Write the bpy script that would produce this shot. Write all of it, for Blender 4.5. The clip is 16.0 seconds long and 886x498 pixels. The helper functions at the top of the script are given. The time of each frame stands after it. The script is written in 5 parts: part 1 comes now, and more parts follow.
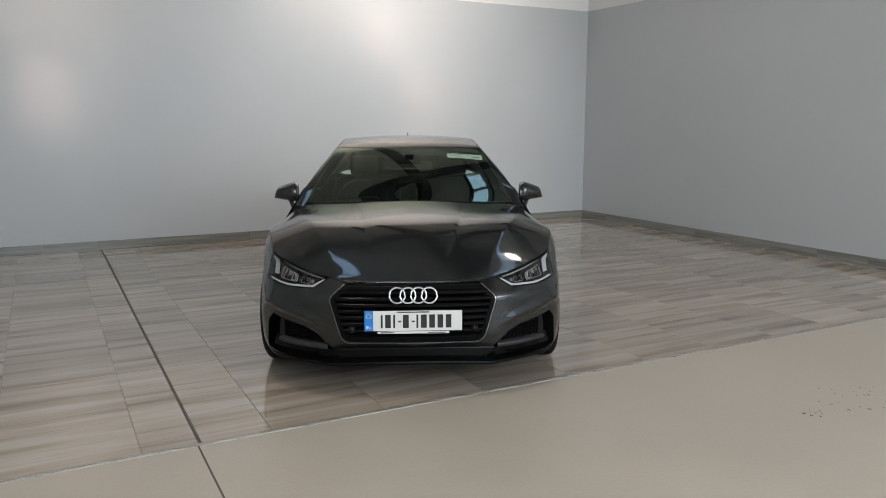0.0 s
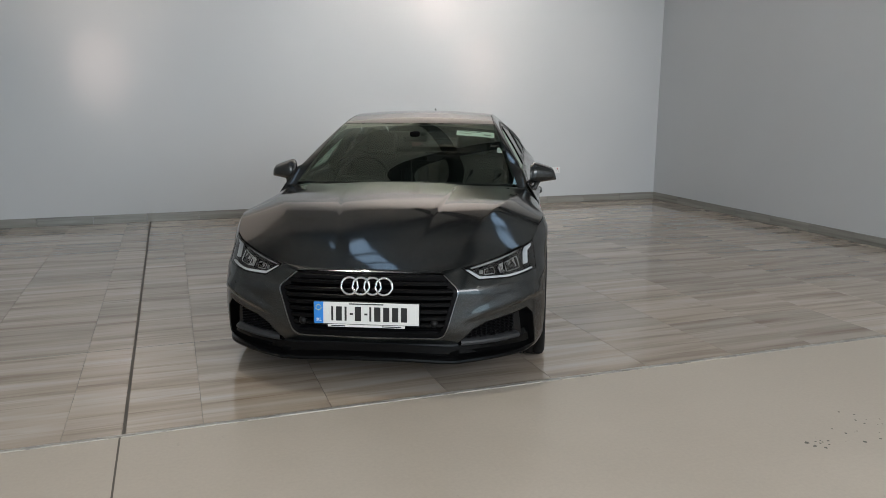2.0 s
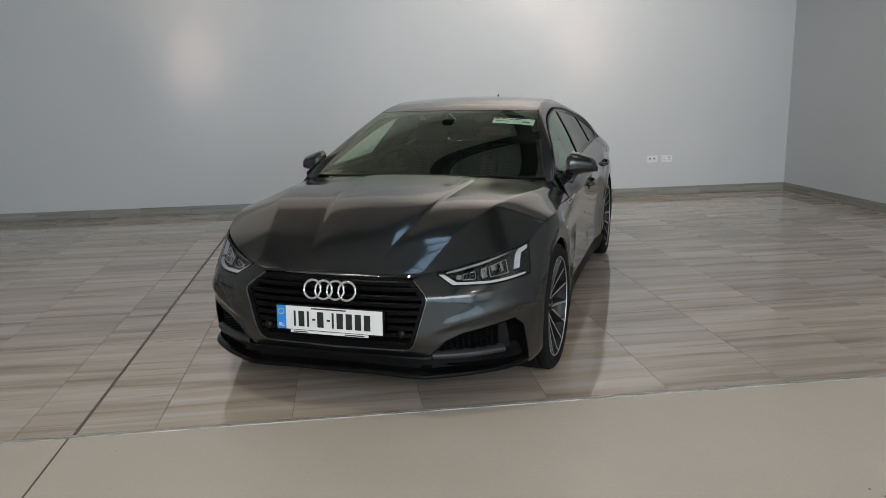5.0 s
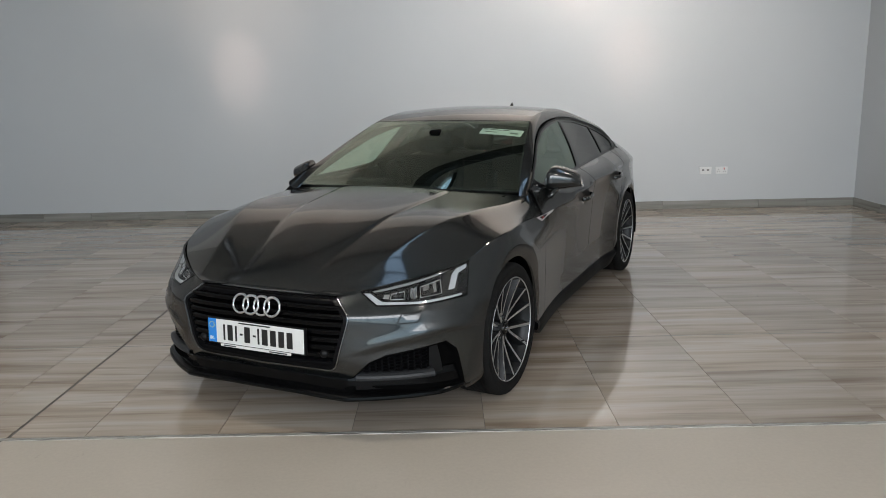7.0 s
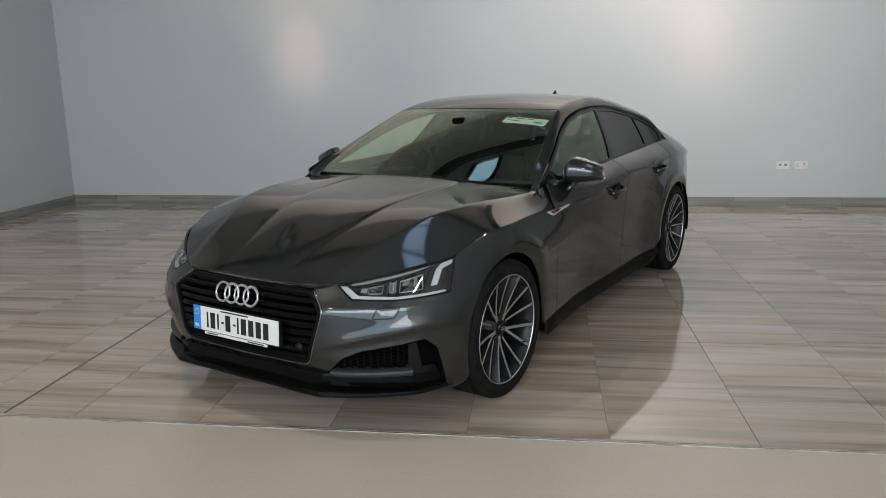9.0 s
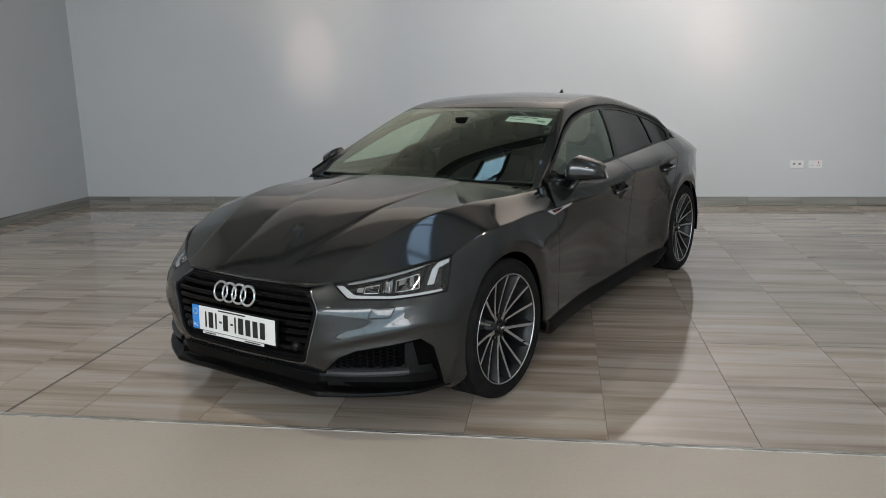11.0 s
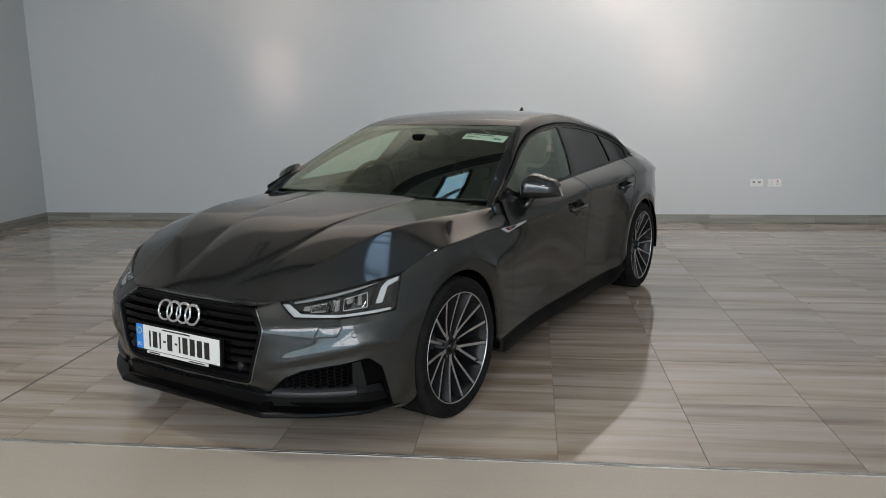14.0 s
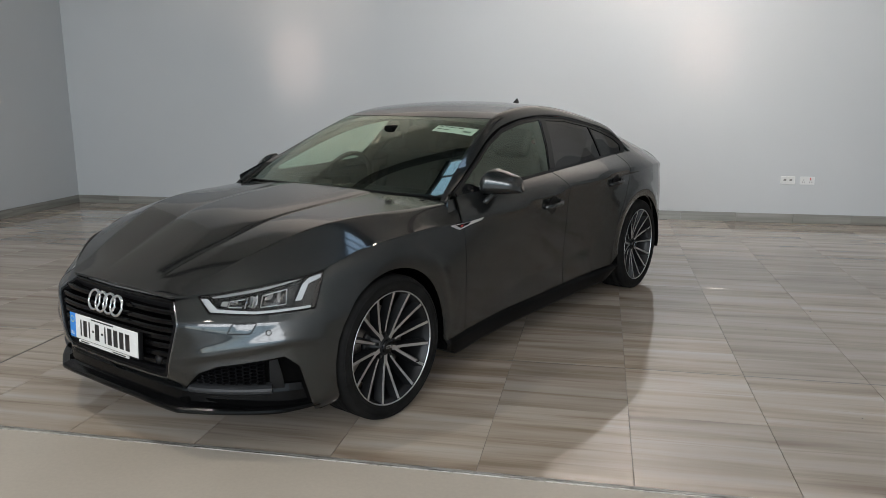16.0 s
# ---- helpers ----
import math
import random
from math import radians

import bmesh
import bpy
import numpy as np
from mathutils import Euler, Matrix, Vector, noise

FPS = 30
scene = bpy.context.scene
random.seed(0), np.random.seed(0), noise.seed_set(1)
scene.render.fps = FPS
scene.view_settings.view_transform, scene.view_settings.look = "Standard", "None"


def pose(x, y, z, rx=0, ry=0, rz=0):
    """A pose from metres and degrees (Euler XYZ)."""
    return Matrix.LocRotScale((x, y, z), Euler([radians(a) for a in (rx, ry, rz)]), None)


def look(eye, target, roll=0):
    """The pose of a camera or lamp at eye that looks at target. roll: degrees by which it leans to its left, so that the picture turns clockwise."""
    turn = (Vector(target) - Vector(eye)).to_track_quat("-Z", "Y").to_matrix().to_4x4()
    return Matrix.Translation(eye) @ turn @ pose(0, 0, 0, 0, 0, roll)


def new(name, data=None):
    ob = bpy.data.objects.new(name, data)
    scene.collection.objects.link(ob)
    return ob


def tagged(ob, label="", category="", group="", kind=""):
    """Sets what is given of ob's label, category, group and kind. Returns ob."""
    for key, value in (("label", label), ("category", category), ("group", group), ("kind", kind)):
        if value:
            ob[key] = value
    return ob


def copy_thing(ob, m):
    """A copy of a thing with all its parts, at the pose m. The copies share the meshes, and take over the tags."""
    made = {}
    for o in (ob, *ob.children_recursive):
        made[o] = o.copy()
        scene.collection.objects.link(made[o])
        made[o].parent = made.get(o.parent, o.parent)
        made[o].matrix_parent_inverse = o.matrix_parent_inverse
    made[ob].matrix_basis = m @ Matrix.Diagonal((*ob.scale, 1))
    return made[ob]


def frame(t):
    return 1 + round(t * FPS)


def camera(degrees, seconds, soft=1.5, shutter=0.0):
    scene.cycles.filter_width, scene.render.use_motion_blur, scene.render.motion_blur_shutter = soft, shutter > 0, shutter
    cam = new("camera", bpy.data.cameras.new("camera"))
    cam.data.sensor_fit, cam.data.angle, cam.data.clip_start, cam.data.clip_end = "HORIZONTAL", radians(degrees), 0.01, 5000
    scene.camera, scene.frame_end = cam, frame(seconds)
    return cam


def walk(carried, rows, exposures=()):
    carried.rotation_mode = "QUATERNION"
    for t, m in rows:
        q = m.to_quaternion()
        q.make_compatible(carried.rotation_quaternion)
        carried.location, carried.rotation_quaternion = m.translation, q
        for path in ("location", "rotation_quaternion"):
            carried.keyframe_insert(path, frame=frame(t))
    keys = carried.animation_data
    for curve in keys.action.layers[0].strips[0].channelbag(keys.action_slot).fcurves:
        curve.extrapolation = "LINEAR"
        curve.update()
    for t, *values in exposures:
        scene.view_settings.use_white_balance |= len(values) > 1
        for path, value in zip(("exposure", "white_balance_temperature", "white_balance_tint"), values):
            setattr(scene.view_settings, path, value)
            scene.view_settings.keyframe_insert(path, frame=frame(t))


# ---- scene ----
cam = camera(60.2, 16.0, soft=0.6)
PATH = [
    (0, (-0.053, -4.756, 1.483), (0.052, -2.786, 1.152), 0.1),
    (0.5, (0.107, -4.652, 1.491), (0.161, -2.686, 1.126), 0.7),
    (1, (0.247, -4.546, 1.48), (0.267, -2.584, 1.092), -0.2),
    (1.5, (0.469, -4.459, 1.487), (0.419, -2.499, 1.092), -0.1),
    (2, (0.69, -4.365, 1.485), (0.515, -2.413, 1.09), 0.3),
    (2.5, (0.834, -4.249, 1.467), (0.591, -2.303, 1.077), 0.7),
    (3, (0.992, -4.141, 1.484), (0.664, -2.209, 1.082), 0.8),
    (3.2, (1.027, -4.094, 1.479), (0.664, -2.169, 1.076), 0.5),
    (5.3, (1.568, -3.692, 1.458), (0.943, -1.841, 1.031), -0.6),
    (5.5, (1.629, -3.61, 1.463), (0.979, -1.768, 1.032), -0.1),
    (6, (1.763, -3.534, 1.471), (1.072, -1.711, 1.027), -0.9),
    (6.5, (1.933, -3.452, 1.474), (1.189, -1.647, 1.042), -0.9),
    (7, (2.103, -3.391, 1.473), (1.279, -1.614, 1.068), -1.2),
    (7.5, (2.209, -3.307, 1.455), (1.32, -1.563, 1.043), -1.5),
    (8, (2.315, -3.167, 1.45), (1.359, -1.463, 1.02), -1.0),
    (8.5, (2.381, -3.076, 1.444), (1.371, -1.406, 1.008), -0.3),
    (9, (2.442, -3.023, 1.453), (1.403, -1.369, 1.024), -0.9),
    (9.2, (2.457, -3.016, 1.453), (1.424, -1.357, 1.03), -1.4),
    (11.5, (2.508, -2.952, 1.435), (1.425, -1.325, 1.01), -1.2),
    (12, (2.504, -2.946, 1.437), (1.433, -1.311, 1.012), -1.1),
    (12.5, (2.511, -2.942, 1.434), (1.46, -1.293, 1.016), -1.2),
    (13, (2.516, -2.942, 1.439), (1.476, -1.286, 1.019), -0.7),
    (13.5, (2.517, -2.938, 1.44), (1.483, -1.274, 1.038), -1.1),
    (14, (2.575, -2.883, 1.435), (1.552, -1.208, 1.052), -0.8),
    (14.5, (2.71, -2.789, 1.455), (1.641, -1.142, 1.075), -1.1),
    (15, (2.778, -2.706, 1.455), (1.684, -1.078, 1.064), -0.7),
    (15.5, (2.874, -2.586, 1.444), (1.756, -0.975, 1.047), -1.5),
    (16, (2.975, -2.464, 1.449), (1.817, -0.887, 1.037), -0.2),
]
walk(cam, [(t, look(eye, target, roll)) for t, eye, target, roll in PATH],
     exposures=[(0, -0.05), (3, -0.04), (5.5, -0.12), (7, 0.02), (9, 0.0), (12.5, -0.03), (15.5, -0.05), (16, 0.05)])

# the showroom stands turned against the car, which points to -y
A = radians(24.7)
ROOM = Matrix.Rotation(A, 4, "Z")

# ---- light ----
world = bpy.data.worlds.new("world")
scene.world = world
world.use_nodes = True
wn = world.node_tree
sky = wn.nodes.new("ShaderNodeTexSky")
sky.sky_type, sky.sun_disc = "NISHITA", False
sky.sun_elevation, sky.sun_rotation = radians(38), radians(200)
wn.links.new(sky.outputs[0], wn.nodes["Background"].inputs[0])
wn.nodes["Background"].inputs[1].default_value = 0.12


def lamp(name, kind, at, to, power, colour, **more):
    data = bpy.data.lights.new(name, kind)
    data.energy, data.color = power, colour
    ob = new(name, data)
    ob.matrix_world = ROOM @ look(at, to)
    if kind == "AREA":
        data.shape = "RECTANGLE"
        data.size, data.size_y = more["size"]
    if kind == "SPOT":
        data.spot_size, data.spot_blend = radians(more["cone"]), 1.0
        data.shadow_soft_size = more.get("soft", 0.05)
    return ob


# daylight of the glazed shop front behind the camera
lamp("shop_front_daylight", "AREA", (1.15, -8.85, 3.65), (1.15, 0, 3.65), 520, (0.955, 0.968, 0.985), size=(8.5, 2.5))
lamp("shop_front_daylight", "AREA", (0.35, -8.85, 1.35), (0.35, 0, 1.35), 118, (0.60, 0.83, 1.0), size=(10.1, 2.06))
# ceiling spots over the floor
SPOTS = {(-1.7, -1.0): 198, (3.3, 0.9): 56, (-1.6, -4.2): 50, (3.3, -4.2): 80}
for (u, v), power in SPOTS.items():
    lamp("ceiling_spot_light", "SPOT", (u, v, 5.02), (u, v, 0), power, (1.0, 0.92, 0.81), cone=172, soft=0.06 if power > 150 else 0.14)
# sky in the rooflights; the narrow third strip is added for a bonnet streak
LIGHTS = [(-0.08, 1.50, 0.44, 3.1), (3.08, 1.50, 0.46, 3.1), (-3.45, 3.9, 0.14, 1.6)]
for u, v, w, d in LIGHTS:
    lamp("rooflight_daylight", "AREA", (u, v, 5.30), (u, v, 0), (7.5 if w > 0.3 else 36) * w * d, (0.50, 0.73, 1.0) if w > 0.3 else (0.85, 0.93, 1.0), size=(w, d))
# two stronger warm ones on the back wall
WASH = [(-1.9, 2.0, -1.89, 1.76, 225, 0), (2.4, 2.0, 2.72, 1.85, 220, 440), (1.9, 2.3, 2.1, 2.62, 190, 0)]
# added fill lamps on the unseen upper wall, to brighten the bonnet's reflection
UPPER_FILL = [(-1.9, 2.0), (1.9, 2.3)]
for u, v in UPPER_FILL:
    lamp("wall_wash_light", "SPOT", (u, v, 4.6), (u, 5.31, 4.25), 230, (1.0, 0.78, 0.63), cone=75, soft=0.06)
for u, v, tu, tz, core, glow in WASH:
    lamp("wall_wash_light", "SPOT", (u, v, 4.6), (tu, 5.31, tz), core, (1.0, 0.72, 0.62), cone=12, soft=0.06)
    lamp("wall_wash_light", "SPOT", (u, v, 4.6), (tu + 0.1, 5.31, tz + 0.25), core * 0.55, (1.0, 0.84, 0.75), cone=27, soft=0.06)
    if glow:
        lamp("wall_wash_light", "SPOT", (u, v, 4.6), (tu - 0.5, 5.31, tz + 0.6), glow, (1.0, 0.92, 0.86), cone=95, soft=0.04)

# ---- materials ----
def mat(name, colour=(0.5, 0.5, 0.5), rough=0.5, metal=0.0, **more):
    m = bpy.data.materials.new(name)
    m.use_nodes = True
    b = m.node_tree.nodes["Principled BSDF"]
    b.inputs["Base Color"].default_value = (*colour, 1)
    b.inputs["Roughness"].default_value = rough
    b.inputs["Metallic"].default_value = metal
    for key, value in more.items():
        b.inputs[key.replace("_", " ")].default_value = value
    return m


class Tree:
    """Short hand for the nodes of a material."""

    def __init__(self, m):
        self.t = m.node_tree
        self.out = self.t.nodes["Principled BSDF"]

    def node(self, kind, settings=(), **links):
        n = self.t.nodes.new("ShaderNode" + kind)
        for key, value in dict(settings).items():
            if key == "operation":
                n.operation = value
            elif key == "blend":
                n.data_type, n.blend_type = "RGBA", value
            else:
                n.inputs[key].default_value = value
        for key, value in links.items():
            key = int(key[1:]) if key[0] == "_" else key
            self.t.links.new(value, n.inputs[key])
        return n

    def noise(self, co, scale, detail=4.0, rough=0.55, distort=0.0):
        return self.node("TexNoise", {"Scale": scale, "Detail": detail, "Roughness": rough, "Distortion": distort}, Vector=co).outputs["Fac"]

    def ramp(self, fac, *stops):
        n = self.node("ValToRGB", Fac=fac)
        e = n.color_ramp.elements
        while len(e) < len(stops):
            e.new(0.5)
        for el, (at, col) in zip(e, stops):
            el.position, el.color = at, (*col, 1) if len(col) == 3 else (col[0], col[0], col[0], 1)
        return n.outputs["Color"]

    def span(self, fac, lo, hi, a=0.0, b=1.0):
        n = self.node("MapRange", {"From Min": a, "From Max": b, "To Min": lo, "To Max": hi}, Value=fac)
        return n.outputs["Result"]

    def mix(self, kind, fac, a, b):
        n = self.node("Mix", {"blend": kind})
        for sock, value in ((0, fac), (6, a), (7, b)):
            if isinstance(value, (int, float)):
                n.inputs[sock].default_value = value
            elif isinstance(value, tuple):
                n.inputs[sock].default_value = (*value, 1)
            else:
                self.t.links.new(value, n.inputs[sock])
        return n.outputs[2]

    def math(self, op, a, b=0.0):
        n = self.node("Math", {"operation": op})
        for i, value in enumerate((a, b)):
            if isinstance(value, (int, float)):
                n.inputs[i].default_value = value
            else:
                self.t.links.new(value, n.inputs[i])
        return n.outputs[0]

    def bump(self, height, strength, distance):
        n = self.node("Bump", {"Strength": strength, "Distance": distance}, Height=height)
        self.t.links.new(n.outputs[0], self.out.inputs["Normal"])

    def put(self, **sockets):
        for key, value in sockets.items():
            self.t.links.new(value, self.out.inputs[key.replace("_", " ")])

    def place(self):
        return self.node("TexCoord").outputs["Object"]

    def stretch(self, co, scale, shift=None):
        n = self.node("Mapping", {"Scale": scale}, Vector=co)
        if shift is not None:
            self.t.links.new(shift, n.inputs["Location"])
        return n.outputs[0]


# stone tile with brown streaks along its length
tile_mat = mat("streaked_tile", rough=0.16, Specular_IOR_Level=1.0, IOR=1.55)
n = Tree(tile_mat)
rnd = n.node("ObjectInfo").outputs["Random"]
away = n.node("CombineXYZ")
n.t.links.new(n.math("MULTIPLY", rnd, 37.0), away.inputs[0])
n.t.links.new(n.math("MULTIPLY", rnd, 91.0), away.inputs[1])
co = n.stretch(n.place(), (0.45, 5.5, 1.0), away.outputs[0])
broad = n.noise(co, 1.3, 4, 0.55, 0.45)
fine = n.noise(n.stretch(n.place(), (0.7, 19.0, 1.0), away.outputs[0]), 1.5, 5, 0.62, 0.25)
vein = n.noise(n.stretch(n.place(), (0.35, 9.0, 1.0), away.outputs[0]), 2.1, 3, 0.5, 0.6)
col = n.ramp(broad, (0.30, (0.230, 0.172, 0.126)), (0.44, (0.335, 0.276, 0.220)), (0.57, (0.408, 0.352, 0.296)), (0.76, (0.462, 0.418, 0.366)))
col = n.mix("MULTIPLY", 0.6, col, n.ramp(fine, (0.28, (0.66, 0.61, 0.56)), (0.46, (0.98, 0.97, 0.96)), (0.7, (1.07, 1.07, 1.07))))
col = n.mix("MULTIPLY", 0.6, col, n.ramp(vein, (0.30, (0.66, 0.59, 0.53)), (0.38, (1, 1, 1)), (0.66, (1, 1, 1)), (0.74, (1.14, 1.14, 1.14))))
tone = n.span(rnd, 0.86, 1.10)
tint = n.node("CombineColor")
for i in range(3):
    n.t.links.new(tone, tint.inputs[i])
col = n.mix("MULTIPLY", 1.0, col, tint.outputs[0])
smear = n.noise(n.place(), 3.5, 3)
n.put(Base_Color=col, Roughness=n.span(smear, 0.025, 0.07))
n.bump(n.noise(n.place(), 2.2, 2), 0.015, 0.02)

# grout, dark where dirt has settled
grout_mat = mat("dirty_grout", rough=0.8)
n = Tree(grout_mat)
n.put(Base_Color=n.ramp(n.noise(n.place(), 1.6, 3), (0.40, (0.30, 0.26, 0.22)), (0.52, (0.14, 0.12, 0.10)), (0.62, (0.07, 0.06, 0.05))))
rubber_joint_mat = mat("rubber_joint", (0.090, 0.078, 0.064), 0.7)

# worn resin floor
resin_mat = mat("grey_resin", rough=0.35)
n = Tree(resin_mat)
big = n.noise(n.place(), 0.9, 6, 0.6)
small = n.noise(n.place(), 60.0, 3)
col = n.ramp(big, (0.3, (0.395, 0.352, 0.296)), (0.7, (0.458, 0.412, 0.352)))
col = n.mix("MULTIPLY", 0.25, col, n.ramp(small, (0.3, (0.8, 0.8, 0.8)), (0.7, (1.05, 1.05, 1.05))))
scuff = n.noise(n.stretch(n.place(), (5.0, 1.6, 1.0)), 2.3, 8, 0.75)
col = n.mix("MULTIPLY", 0.5, col, n.ramp(scuff, (0.27, (0.62, 0.60, 0.58)), (0.36, (1, 1, 1))))
n.put(Base_Color=col, Roughness=n.span(big, 0.30, 0.46, 0.3, 0.7))
n.bump(n.noise(n.place(), 9.0, 4), 0.05, 0.01)

dirt_mat = mat("dark_oil_spot", (0.085, 0.08, 0.07), 0.5)


def paint(name, colour, rough):
    m = mat(name, rough=rough)
    n = Tree(m)
    big = n.noise(n.place(), 0.5, 4)
    tone = n.ramp(big, (0.3, tuple(c * 0.965 for c in colour)), (0.7, tuple(c * 1.02 for c in colour)))
    n.put(Base_Color=tone, Roughness=n.span(n.noise(n.place(), 1.7, 4), rough - 0.05, rough + 0.06))
    n.bump(n.noise(n.place(), 170.0, 2), 0.06, 0.002)
    return m


wall_mat = paint("grey_wall_paint", (0.49, 0.510, 0.525), 0.45)
white_wall_mat = paint("white_wall_paint", (0.80, 0.79, 0.78), 0.5)
upper_grey_mat = paint("upper_wall_paint", (0.76, 0.745, 0.72), 0.5)
ceiling_mat = paint("dark_ceiling_paint", (0.58, 0.575, 0.56), 0.6)
steel_mat = mat("painted_roof_steel", (0.05, 0.052, 0.055), 0.5)
alu_mat = mat("worn_aluminium", rough=0.48, metal=0.7)
n = Tree(alu_mat)
n.put(Base_Color=n.ramp(n.noise(n.stretch(n.place(), (4.0, 30.0, 1.0)), 2.0, 5, 0.7), (0.35, (0.17, 0.155, 0.135)), (0.5, (0.40, 0.385, 0.36)), (0.7, (0.52, 0.50, 0.47))))
n.bump(n.noise(n.stretch(n.place(), (2.0, 120.0, 120.0)), 3.0, 3), 0.15, 0.002)
socket_mat = mat("white_socket_plastic", (0.66, 0.665, 0.66), 0.3)
socket_hole_mat = mat("socket_grey", (0.20, 0.20, 0.20), 0.5)
red_mat = mat("red_plastic", (0.55, 0.03, 0.03), 0.35)

# metallic grey car paint under clear coat
paint_mat = mat("dark_grey_metallic_paint", (0.03, 0.033, 0.035), 0.31, 0.85, Coat_Weight=1.0, Coat_Roughness=0.07, Coat_IOR=1.58, Specular_Tint=(0.30, 0.28, 0.26, 1.0))
n = Tree(paint_mat)
flake = n.node("TexVoronoi", {"Scale": 2600.0}, Vector=n.place()).outputs["Color"]
fl = n.node("SeparateColor", _0=flake).outputs[0]
n.put(Base_Color=n.ramp(fl, (0.0, (0.0125, 0.0146, 0.0153)), (0.85, (0.0235, 0.0268, 0.0280)), (1.0, (0.078, 0.087, 0.091))))
gloss_black_mat = mat("gloss_black_plastic", (0.003, 0.003, 0.0033), 0.15, Specular_IOR_Level=0.3)
grille_mat = mat("black_grille_plastic", (0.004, 0.004, 0.0045), 0.35, Specular_IOR_Level=0.07)
piano_mat = mat("piano_black_plastic", (0.002, 0.002, 0.0022), 0.2, Specular_IOR_Level=0.12)
satin_black_mat = mat("satin_black_plastic", (0.005, 0.005, 0.0055), 0.42, Specular_IOR_Level=0.2)
n = Tree(satin_black_mat)
n.bump(n.noise(n.place(), 900.0, 2), 0.12, 0.001)
# the sill is body-coloured; its shade is put into this near-black
skirt_shade_mat = mat("shade_black_sill", (0.003, 0.003, 0.0033), 0.45, Specular_IOR_Level=0.05)
liner_mat = mat("black_felt_liner", (0.003, 0.003, 0.003), 0.95, Specular_IOR_Level=0.0)
chrome_mat = mat("polished_chrome", (0.60, 0.60, 0.61), 0.12, 1.0)
satin_chrome_mat = mat("satin_chrome", (0.45, 0.46, 0.47), 0.28, 1.0)
badge_mat = mat("bright_badge_chrome", (0.58, 0.58, 0.59), 0.35, 0.6)
ledge_mat = mat("satin_grey_trim", (0.022, 0.023, 0.025), 0.45, Specular_IOR_Level=0.3)
frame_metal_mat = mat("smoked_chrome", (0.20, 0.21, 0.22), 0.20, 1.0)
dark_chrome_mat = mat("dark_satin_metal", (0.075, 0.08, 0.085), 0.30, 1.0)
tyre_mat = mat("tyre_rubber", (0.008, 0.008, 0.008), 0.75, Specular_IOR_Level=0.12)
n = Tree(tyre_mat)
n.put(Base_Color=n.ramp(n.noise(n.place(), 14.0, 5), (0.3, (0.004, 0.004, 0.004)), (0.75, (0.012, 0.0117, 0.0115))))
rim_face_mat = mat("machined_alloy", (0.50, 0.51, 0.52), 0.36, 0.95)
rim_dark_mat = mat("anthracite_alloy", (0.009, 0.0095, 0.0105), 0.42, 0.4)
disc_mat = mat("brake_steel", (0.34, 0.33, 0.32), 0.38, 1.0)
n = Tree(disc_mat)
n.put(Base_Color=n.ramp(n.noise(n.place(), 25.0, 4), (0.35, (0.22, 0.19, 0.17)), (0.6, (0.38, 0.37, 0.36))))


def glass(name, colour, rough=0.0, ior=1.5):
    m = bpy.data.materials.new(name)
    m.use_nodes = True
    b = m.node_tree.nodes["Principled BSDF"]
    b.inputs["Base Color"].default_value = (*colour, 1)
    b.inputs["Roughness"].default_value = rough
    b.inputs["Transmission Weight"].default_value = 1.0
    b.inputs["IOR"].default_value = ior
    return m


def pane(name, colour, mirror=0.075, sheen=(0.8, 0.8, 0.8)):
    """Thin glass: a tinted straight-through pane with a mirror reflection that grows towards grazing angles."""
    m = bpy.data.materials.new(name)
    m.use_nodes = True
    t = m.node_tree
    t.nodes.remove(t.nodes["Principled BSDF"])
    see, shine, both, lw, pw, ad = (t.nodes.new("ShaderNode" + k) for k in ("BsdfTransparent", "BsdfGlossy", "MixShader", "LayerWeight", "Math", "MapRange"))
    see.inputs[0].default_value = (*colour, 1)
    shine.inputs["Color"].default_value = (*sheen, 1)
    shine.inputs["Roughness"].default_value = 0.0
    lw.inputs[0].default_value = 0.5
    pw.operation = "POWER"
    pw.inputs[1].default_value = 4.5
    ad.inputs["To Min"].default_value, ad.inputs["To Max"].default_value = mirror, 1.0
    t.links.new(lw.outputs["Facing"], pw.inputs[0])
    t.links.new(pw.outputs[0], ad.inputs["Value"])
    t.links.new(ad.outputs[0], both.inputs[0])
    t.links.new(see.outputs[0], both.inputs[1])
    t.links.new(shine.outputs[0], both.inputs[2])
    t.links.new(both.outputs[0], t.nodes["Material Output"].inputs[0])
    return m


windscreen_mat = pane("green_tinted_windscreen", (0.66, 0.80, 0.70), 0.13, (0.76, 0.88, 0.78))
side_glass_mat = pane("tinted_side_glass", (0.70, 0.86, 0.75), 0.15, (0.76, 0.88, 0.78))
privacy_mat = pane("dark_privacy_glass", (0.035, 0.037, 0.035))
lens_mat = pane("clear_lamp_cover", (0.94, 0.95, 0.96))
clear_mat = glass("clear_lamp_glass", (0.98, 0.98, 1.0), 0.0)
drl_mat = mat("white_light_guide", (0.43, 0.45, 0.465), 0.35, Specular_IOR_Level=0.15)
brow_mat = mat("light_grey_lamp_trim", (0.26, 0.265, 0.27), 0.25)
seat_mat = mat("black_seat_leather", (0.001, 0.001, 0.001), 0.6, Specular_IOR_Level=0.03)
n = Tree(seat_mat)
n.bump(n.noise(n.place(), 300.0, 3), 0.2, 0.002)
trim_mat = mat("dark_interior_plastic", (0.0015, 0.0015, 0.0015), 0.65, Specular_IOR_Level=0.04)
lining_mat = mat("light_grey_headlining", (0.14, 0.14, 0.13), 0.9)
plate_mat = mat("white_number_plate", (0.66, 0.66, 0.64), 0.3)
